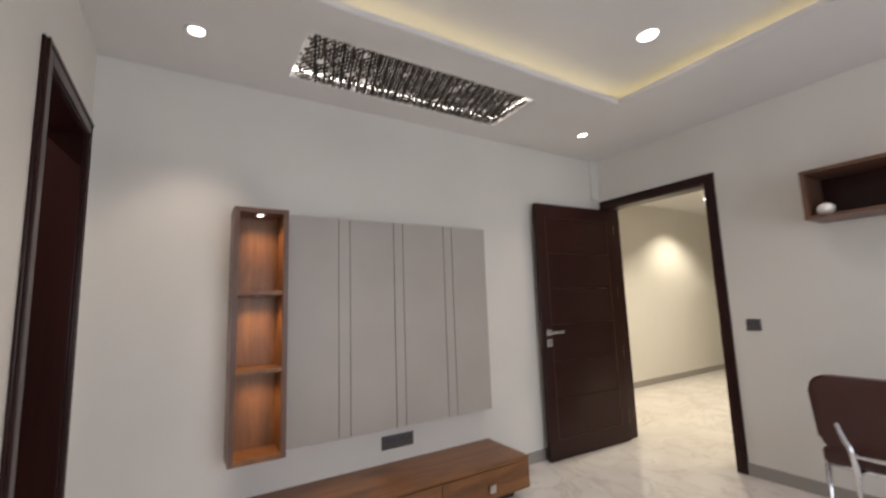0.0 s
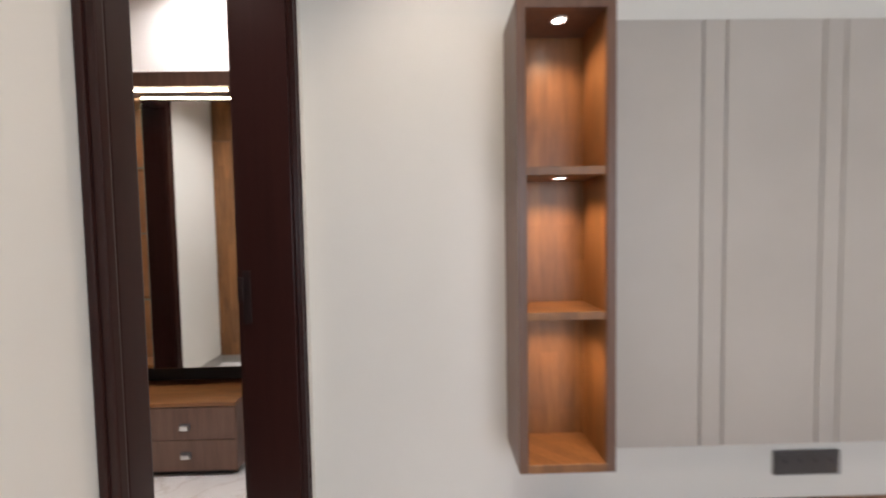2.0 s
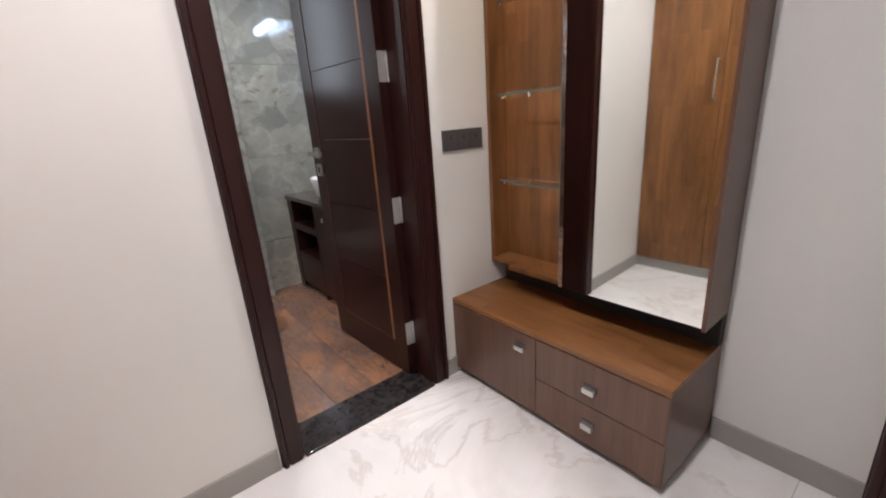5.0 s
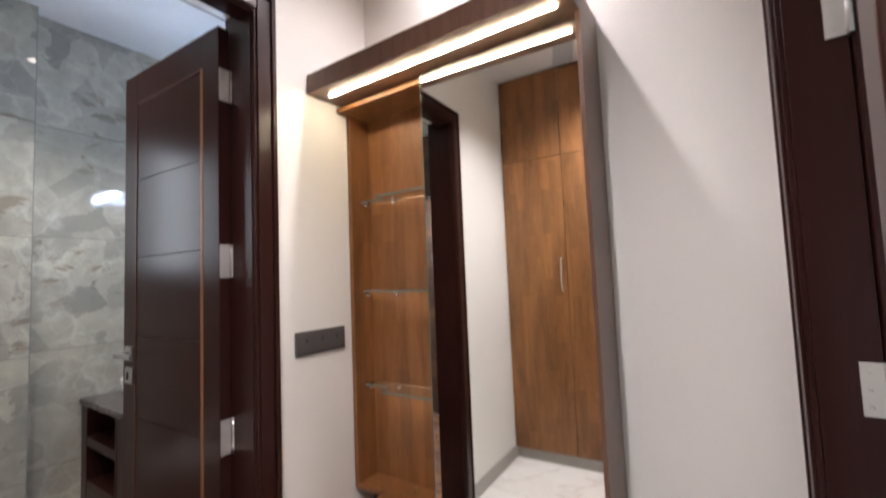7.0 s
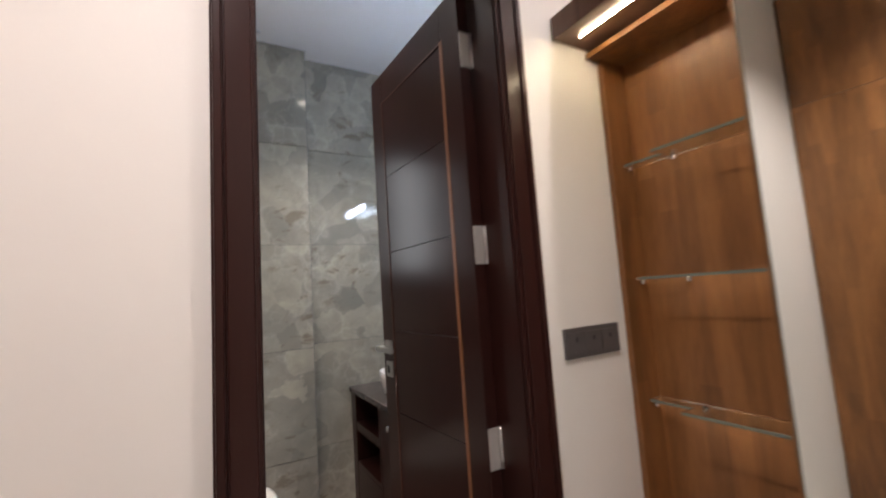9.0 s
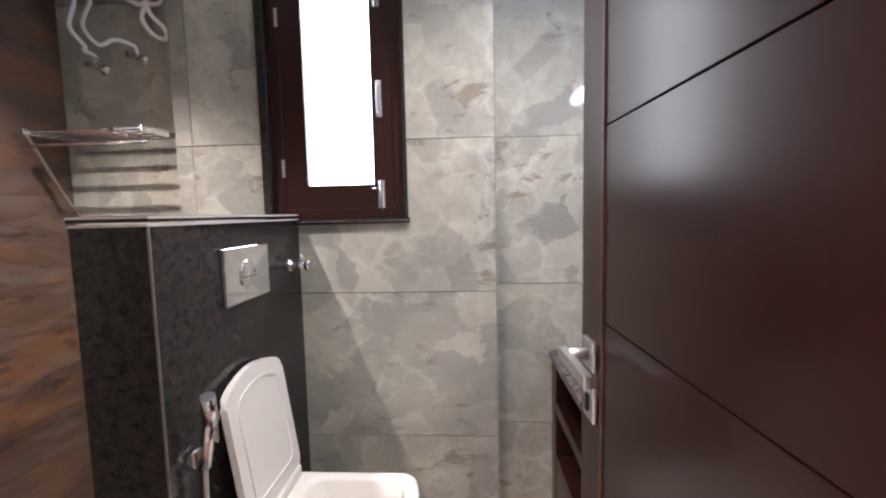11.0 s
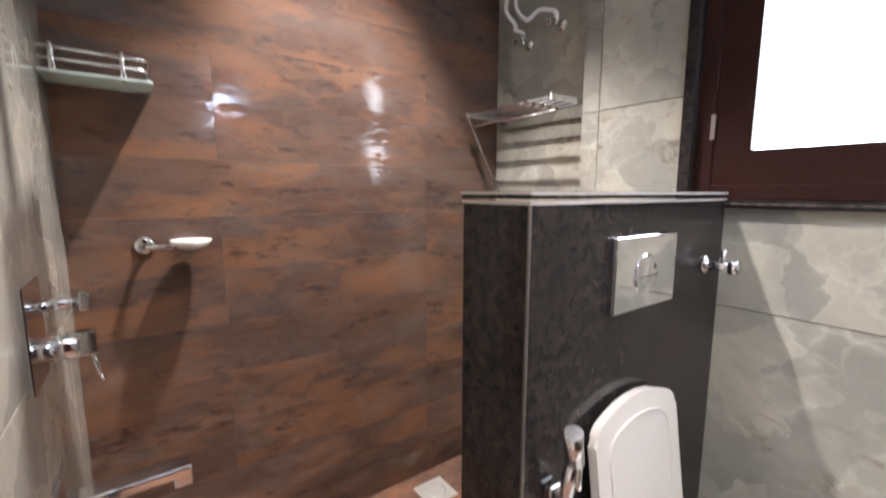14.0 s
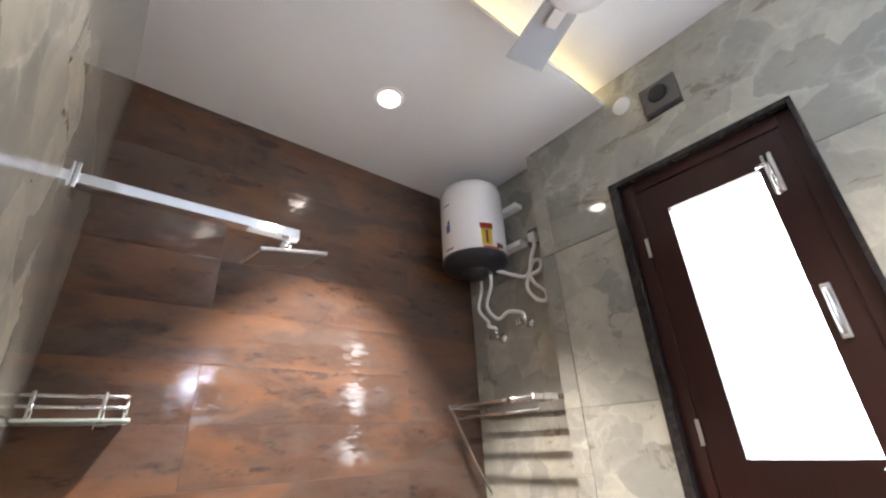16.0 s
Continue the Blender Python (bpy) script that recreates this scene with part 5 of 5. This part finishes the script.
# ---- shower ----
def shower():
    s = thing("rain_shower", "square chrome rain shower on a flat wall arm", "shower", (XBI, 2.143, 2.0))
    part("flange", boxes((XBI - 0.008, XBI, 2.113, 2.173, 1.972, 2.032), bevel=0.002), CHROME, s)
    part("arm", boxes((-2.775, XBI - 0.006, 2.128, 2.158, 1.990, 2.018), bevel=0.003), CHROME, s)
    part("ball_joint", lathe([(0.010, 0.0), (0.012, 0.012), (0.018, 0.02), (0.014, 0.034), (0.010, 0.05)], (-2.745, 2.143, 1.945), sides=20), CHROME, s)
    tilt = pose(-2.745, 2.120, 1.944, -8, 9, 0)
    bm = boxes((-0.09, 0.08, -0.085, 0.085, -0.004, 0.004), bevel=0.002)
    bmesh.ops.transform(bm, matrix=tilt, verts=bm.verts[:])
    head = part("head_plate", bm, STEEL, s)
    # underside's reflection is put into its grey colour
    bm = boxes((-0.084, 0.074, -0.079, 0.079, -0.0065, -0.0042))
    bmesh.ops.transform(bm, matrix=tilt, verts=bm.verts[:])
    part("nozzle_face", bm, NOZZLES, head, "nozzle face, its grey painted for what the chrome reflects")
    m = thing("shower_mixer", "chrome concealed shower mixer with lever on the wall", "mixer tap", (XBI, 2.16, 1.0))
    part("wall_plate", boxes((XBI - 0.006, XBI, 2.09, 2.23, 0.945, 1.13), bevel=0.003), CHROME, m)
    part("lever_body", lathe([(0.024, 0.0), (0.024, -0.05), (0.020, -0.055), (0.002, -0.056)], (XBI - 0.005, 2.16, 1.005), "x", 24), CHROME, m)
    part("lever", boxes((XBI - 0.085, XBI - 0.045, 2.145, 2.175, 0.985, 1.03), bevel=0.004), CHROME, m)
    part("lever_pin", rod([(XBI - 0.075, 2.16, 0.99), (XBI - 0.088, 2.16, 0.93)], 0.004), CHROME, m)
    part("diverter", rod([(XBI - 0.005, 2.16, 1.085), (XBI - 0.07, 2.16, 1.085)], 0.010), CHROME, m)
    part("diverter_knob", boxes((XBI - 0.082, XBI - 0.066, 2.147, 2.173, 1.070, 1.105), bevel=0.003), CHROME, m)
    b = thing("bath_spout", "flat chrome wall spout in the shower", "spout", (XBI, 2.15, 0.68))
    part("flange", boxes((XBI - 0.008, XBI, 2.115, 2.185, 0.66, 0.73), bevel=0.003), CHROME, b)
    part("spout_body", boxes((-2.52, XBI - 0.006, 2.125, 2.175, 0.682, 0.706), bevel=0.006, segments=3), CHROME, b)
    part("outlet", boxes((-2.52, -2.485, 2.128, 2.172, 0.66, 0.69), bevel=0.005), CHROME, b)


shower()


def soap_dish():
    x, z = -2.475, 1.131
    s = thing("soap_dish", "white soap dish on a chrome wall bracket", "soap dish", (x, YS, z))
    part("rose", lathe([(0.026, 0.0), (0.026, 0.006), (0.020, 0.010), (0.002, 0.011)], (x, YS, z), "y", 24), CHROME, s)
    part("arm", rod(smooth_path([(x, YS + 0.008, z), (x - 0.004, YS + 0.05, z), (x - 0.03, YS + 0.07, z), (x - 0.07, YS + 0.075, z)], 4), 0.008), CHROME, s)
    part("dish", lathe([(0.020, -0.012), (0.038, -0.006), (0.055, 0.016), (0.052, 0.016), (0.036, 0.0), (0.002, -0.004)], (x - 0.112, YS + 0.075, z), sides=28), CERAMIC, s)


soap_dish()


def corner_shelf():
    x0, x1, y0, y1, z = -2.525, XBI, YS, YS + 0.135, 1.565
    c = thing("shower_shelf", "frosted glass shelf with chrome rails in the corner", "shelf", (x1, y0, z))
    part("glass_plate", boxes((x0, x1 - 0.002, y0 + 0.004, y1, z - 0.004, z + 0.004), bevel=0.002), FROSTED, c)
    for zz in (z + 0.030, z + 0.055):
        part("rail", rod([(x1 - 0.004, y1 - 0.006, zz), (x0 + 0.02, y1 - 0.006, zz), (x0 + 0.006, y1 - 0.02, zz), (x0 + 0.006, y0 + 0.004, zz)], 0.004, 8), CHROME, c)
    for p in ((x0 + 0.06, y1 - 0.006), (x1 - 0.03, y1 - 0.006), (x0 + 0.006, y0 + 0.02)):
        part("post", rod([(*p, z - 0.006), (*p, z + 0.064)], 0.006, 10), CHROME, c)
    part("bracket", boxes((x0 + 0.04, x0 + 0.07, y0, y0 + 0.05, z - 0.018, z - 0.004), bevel=0.003), CHROME, c)


FROSTED = mat("frosted_glass", 0.35, 0.0, (0.62, 0.72, 0.68))
FROSTED.node_tree.nodes["Principled BSDF"].inputs["Transmission Weight"].default_value = 0.5
corner_shelf()


def towel_rack():
    y0, y1, xw, z = 1.72, 2.175, XN, 1.612
    r = thing("towel_rack", "folding chrome towel rack with parallel bars", "towel rack", (xw, y0, z))
    for k in range(5):
        x = xw + 0.035 + 0.045 * k
        part("bar", rod([(x, y0, z), (x, y1, z)], 0.006, 10), CHROME, r)
        for j in range(1):
            part("hinge_cuff", rod([(x, y1 - 0.20 + 0.07, z), (x, y1 - 0.17 + 0.07, z)], 0.009, 10), CHROME, r)
    for y in (y0, y1):
        part("end_arm", boxes((xw, xw + 0.235, y - 0.005, y + 0.005, z - 0.010, z + 0.010), bevel=0.002), CHROME, r)
        if y == y0:
            part("support", rod(smooth_path([(xw + 0.225, y, z - 0.004), (xw + 0.19, y, z - 0.06), (xw + 0.10, y, z - 0.22), (xw + 0.015, y, z - 0.34)], 5), 0.006, 8), CHROME, r)
        part("wall_flange", lathe([(0.020, 0.0), (0.020, 0.008), (0.004, 0.010)], (xw, y, z), "x", 20), CHROME, r)
    part("lower_bar", rod([(xw + 0.20, y0, z - 0.045), (xw + 0.20, y1, z - 0.045)], 0.006, 10), CHROME, r)


towel_rack()


def water_heater():
    x, y, r, z0, z1 = XN + 0.035 + 0.150, 1.905, 0.150, 2.205, 2.60
    h = thing("water_heater", "white cylindrical storage water heater with dark base", "water heater", (XN, y, z0))
    part("tank", lathe([(0.05, 0.0), (r * 0.9, 0.0), (r, 0.015), (r, z1 - z0 - 0.05), (r * 0.97, z1 - z0 - 0.02), (r * 0.85, z1 - z0 - 0.004), (0.01, z1 - z0)], (x, y, z0), sides=56), WHITE, h)
    part("base_cap", lathe([(0.02, -0.032), (r * 0.62, -0.030), (r * 0.86, -0.020), (r * 0.975, -0.008), (r * 1.006, 0.002), (r * 1.006, 0.026)], (x, y, z0), sides=56), PLASTIC_BLACK, h, "dark blue-black base cap")
    part("thermostat_cover", lathe([(0.01, -0.060), (0.05, -0.058), (0.062, -0.032), (0.062, 0.0)], (x, y, z0), sides=24), PLASTIC_BLACK, h)
    for zz in (2.30, 2.50):
        part("wall_bracket", boxes((XN, XN + 0.05, y - 0.10, y + 0.165, zz - 0.012, zz + 0.012), bevel=0.002), PLASTIC_WHITE, h)

    def badge(name, ang, half, za, zb, material, lift=0.001):
        bm = bmesh.new()
        n = 8
        cols = [[bm.verts.new((x + (r + lift) * math.cos(a), y + (r + lift) * math.sin(a), zz)) for zz in (za, zb)] for a in (radians(ang - half + 2 * half * k / n) for k in range(n + 1))]
        for a, b in zip(cols, cols[1:]):
            bm.faces.new((a[0], b[0], b[1], a[1]))
        bmesh.ops.solidify(bm, geom=bm.faces[:], thickness=0.0006)
        return part(name, bm, material, h)

    badge("energy_label", 69, 10, 2.245, 2.335, LABEL_YELLOW, 0.0008)
    badge("energy_label_arc", 69, 12, 2.325, 2.352, LABEL_RED, 0.0012)
    badge("energy_label_line", 69, 2, 2.255, 2.318, LABEL_RED, 0.0016)
    badge("rating_sticker", 95, 8, 2.240, 2.262, PLASTIC_GREY, 0.0008)
    badge("red_line", 76, 15, 2.232, 2.240, LABEL_RED, 0.0008)
    badge("drop_mark", -2, 5, 2.335, 2.375, LABEL_BLUE, 0.0008)
    badge("drop_mark_top", 0, 2.5, 2.375, 2.395, PLASTIC_GREY, 0.0008)
    badge("maker_mark", -1, 9, 2.248, 2.255, PLASTIC_GREY, 0.0008)
    badge("top_mark", -4, 8, 2.475, 2.482, LABEL_BLUE, 0.0008)
    for k, (hy, vy, vz) in enumerate(((y - 0.03, 1.86, 1.90), (y + 0.035, 2.03, 1.93))):
        hx = XN + 0.10
        pipe = thing("water_hose", "white flexible water hose below the heater", "hose", (XN, vy, vz), group="heater hoses")
        side = -0.06 if k == 0 else -0.07
        part("hose", rod(smooth_path([(hx + 0.03, hy, z0 - 0.01), (hx + 0.02, hy + side * 0.2, z0 - 0.09), (hx, hy + side, z0 - 0.17), (hx - 0.02, hy + side * 0.4, z0 - 0.235), (hx - 0.03, vy - 0.02 if k == 0 else vy - 0.06, z0 - 0.215 if k else z0 - 0.25), (XN + 0.045, vy, vz + 0.04), (XN + 0.045, vy, vz)]), 0.0075, 10), PLASTIC_WHITE, pipe)
        part("nut", rod([(hx + 0.03, hy, z0 - 0.015), (hx + 0.03, hy, z0 - 0.045)], 0.011, 6), CHROME, pipe)
        v = thing("angle_valve", "chrome angle valve on the recess wall", "valve", (XN, vy, vz))
        part("flange", lathe([(0.022, 0.0), (0.022, 0.005), (0.010, 0.010)], (XN, vy, vz), "x", 20), CHROME, v)
        part("body", rod([(XN, vy, vz), (XN + 0.062, vy, vz)], 0.011), CHROME, v)
        part("spout", rod([(XN + 0.045, vy, vz), (XN + 0.045, vy, vz + 0.035)], 0.009), CHROME, v)
        part("knob", boxes((XN + 0.055, XN + 0.085, vy - 0.012, vy + 0.012, vz - 0.014, vz + 0.010), bevel=0.004), CHROME, v)
    cord = thing("power_cord", "coiled white power cord with plug", "power cord", (XN, 2.12, 2.1))
    part("cord", rod(smooth_path([(XN + 0.12, y + 0.05, z0 - 0.02), (XN + 0.05, 2.00, 2.16), (XN + 0.025, 2.06, 2.14), (XN + 0.03, 2.11, 2.19), (XN + 0.03, 2.15, 2.18), (XN + 0.03, 2.14, 2.14), (XN + 0.03, 2.08, 2.13), (XN + 0.03, 2.06, 2.08), (XN + 0.03, 2.10, 2.02), (XN + 0.03, 2.15, 2.00), (XN + 0.03, 2.15, 2.04), (XN + 0.03, 2.09, 2.11), (XN + 0.03, 2.10, 2.20), (XN + 0.03, 2.125, 2.25), (XN + 0.02, 2.13, 2.29)], 7), 0.0085, 10), PLASTIC_WHITE, cord)
    part("plug", boxes((XN + 0.006, XN + 0.045, 2.108, 2.148, 2.285, 2.325), bevel=0.008, segments=3), PLASTIC_WHITE, cord)
    sk = thing("heater_socket", "grey socket plate in the recess", "socket", (XN, 2.1, 2.27))
    part("cover", boxes((XN, XN + 0.008, 2.085, 2.17, 2.275, 2.36), bevel=0.002), PLASTIC_GREY, sk)


LABEL_YELLOW = mat("label_yellow", 0.4, 0.0, (0.75, 0.62, 0.10))
LABEL_RED = mat("label_red", 0.4, 0.0, (0.55, 0.06, 0.03))
LABEL_BLUE = mat("label_blue", 0.4, 0.0, (0.04, 0.10, 0.35))
water_heater()

d = thing("floor_drain", "square steel floor drain in the shower", "floor drain", (-3.38, 1.85, 0))
part("frame", boxes((-3.485, -3.345, 1.735, 1.875, 0.0, 0.004), bevel=0.001), HINGE, d)
part("grate", lathe([(0.002, 0.004), (0.040, 0.004), (0.044, 0.006), (0.044, 0.007), (0.036, 0.0065), (0.002, 0.0065)], (-3.415, 1.805, 0), sides=28), HINGE, d)

e = thing("exhaust_fan_socket", "dark grey square electrical plate above the window", "switch plate", (XB, 2.74, 2.5))
part("cover", boxes((XB, XB + 0.009, 2.745, 2.873, 2.505, 2.640), bevel=0.002), PLASTIC_GREY, e)
part("round_insert", lathe([(0.034, 0.007), (0.034, 0.013), (0.028, 0.018), (0.002, 0.019)], (XB, 2.805, 2.590), "x", 32), PLASTIC_BLACK, e)
part("lower_bar", boxes((XB + 0.008, XB + 0.012, 2.750, 2.868, 2.508, 2.522)), PLASTIC_BLACK, e)
j = thing("junction_cover", "round white junction box cover on the wall", "junction cover", (XB, 2.65, 2.63))
part("disc", lathe([(0.036, 0.0), (0.036, 0.004), (0.032, 0.007), (0.002, 0.008)], (XB, 2.672, 2.636), "x", 32), PLASTIC_WHITE, j)
part("screw", lathe([(0.003, 0.006), (0.003, 0.009), (0.001, 0.0092)], (XB, 2.684, 2.636), "x", 10), STEEL, j)

s = thing("cove_light", "warm light strip hidden above the lowered ceiling", "light strip", (XB, 2.6, HT + 0.03))
part("strip", boxes((XB, XBE, 2.520, 2.530, HT + 0.023, HT + 0.032)), BATH_COVE, s)
spot_fitting(-3.07, 2.125, HT, 160, 80, 0.042, colour=BATHW, blend=0.5)
spot_fitting(-3.085, 3.60, HR, 68, 104, 0.042, colour=BATHW)
spot_fitting(-2.80, 3.02, HR, 40, 108, 0.042, colour=BATHW)
ceiling_fan("small_ceiling_fan", "small white ceiling fan over the bathroom", -3.16, 2.90, HR, 252, 0.23, 0.29)

# ---- marble slabs of the floors ----
def slabs(name, x0, x1, y0, y1, size, label):
    f = struct(name, boxes((x0 + 0.01, x0 + 0.02, y0 + 0.01, y0 + 0.02, -0.008, -0.006)), GROUT, label)
    x = x0
    while x < x1 - 0.01:
        xb = min(x + size, x1)
        y = y0
        while y < y1 - 0.01:
            yb = min(y + size, y1)
            part("slab", boxes((x + 0.0006, xb - 0.0006, y + 0.0006, yb - 0.0006, -0.006, 0.0)), FLOOR, f)
            y = yb
        x = xb


slabs("floor_slabs_bedroom", XDE, XE + 0.15, -2.2, YN, 1.22, "polished white marble-look floor slabs")
slabs("floor_slabs_dressing", XD, XDE, 1.5, YD, 1.22, "polished white marble-look floor slabs")
slabs("floor_slabs_hall", XE + 0.15, 10.3, -0.9, 4.28, 1.22, "polished white marble-look floor slabs")
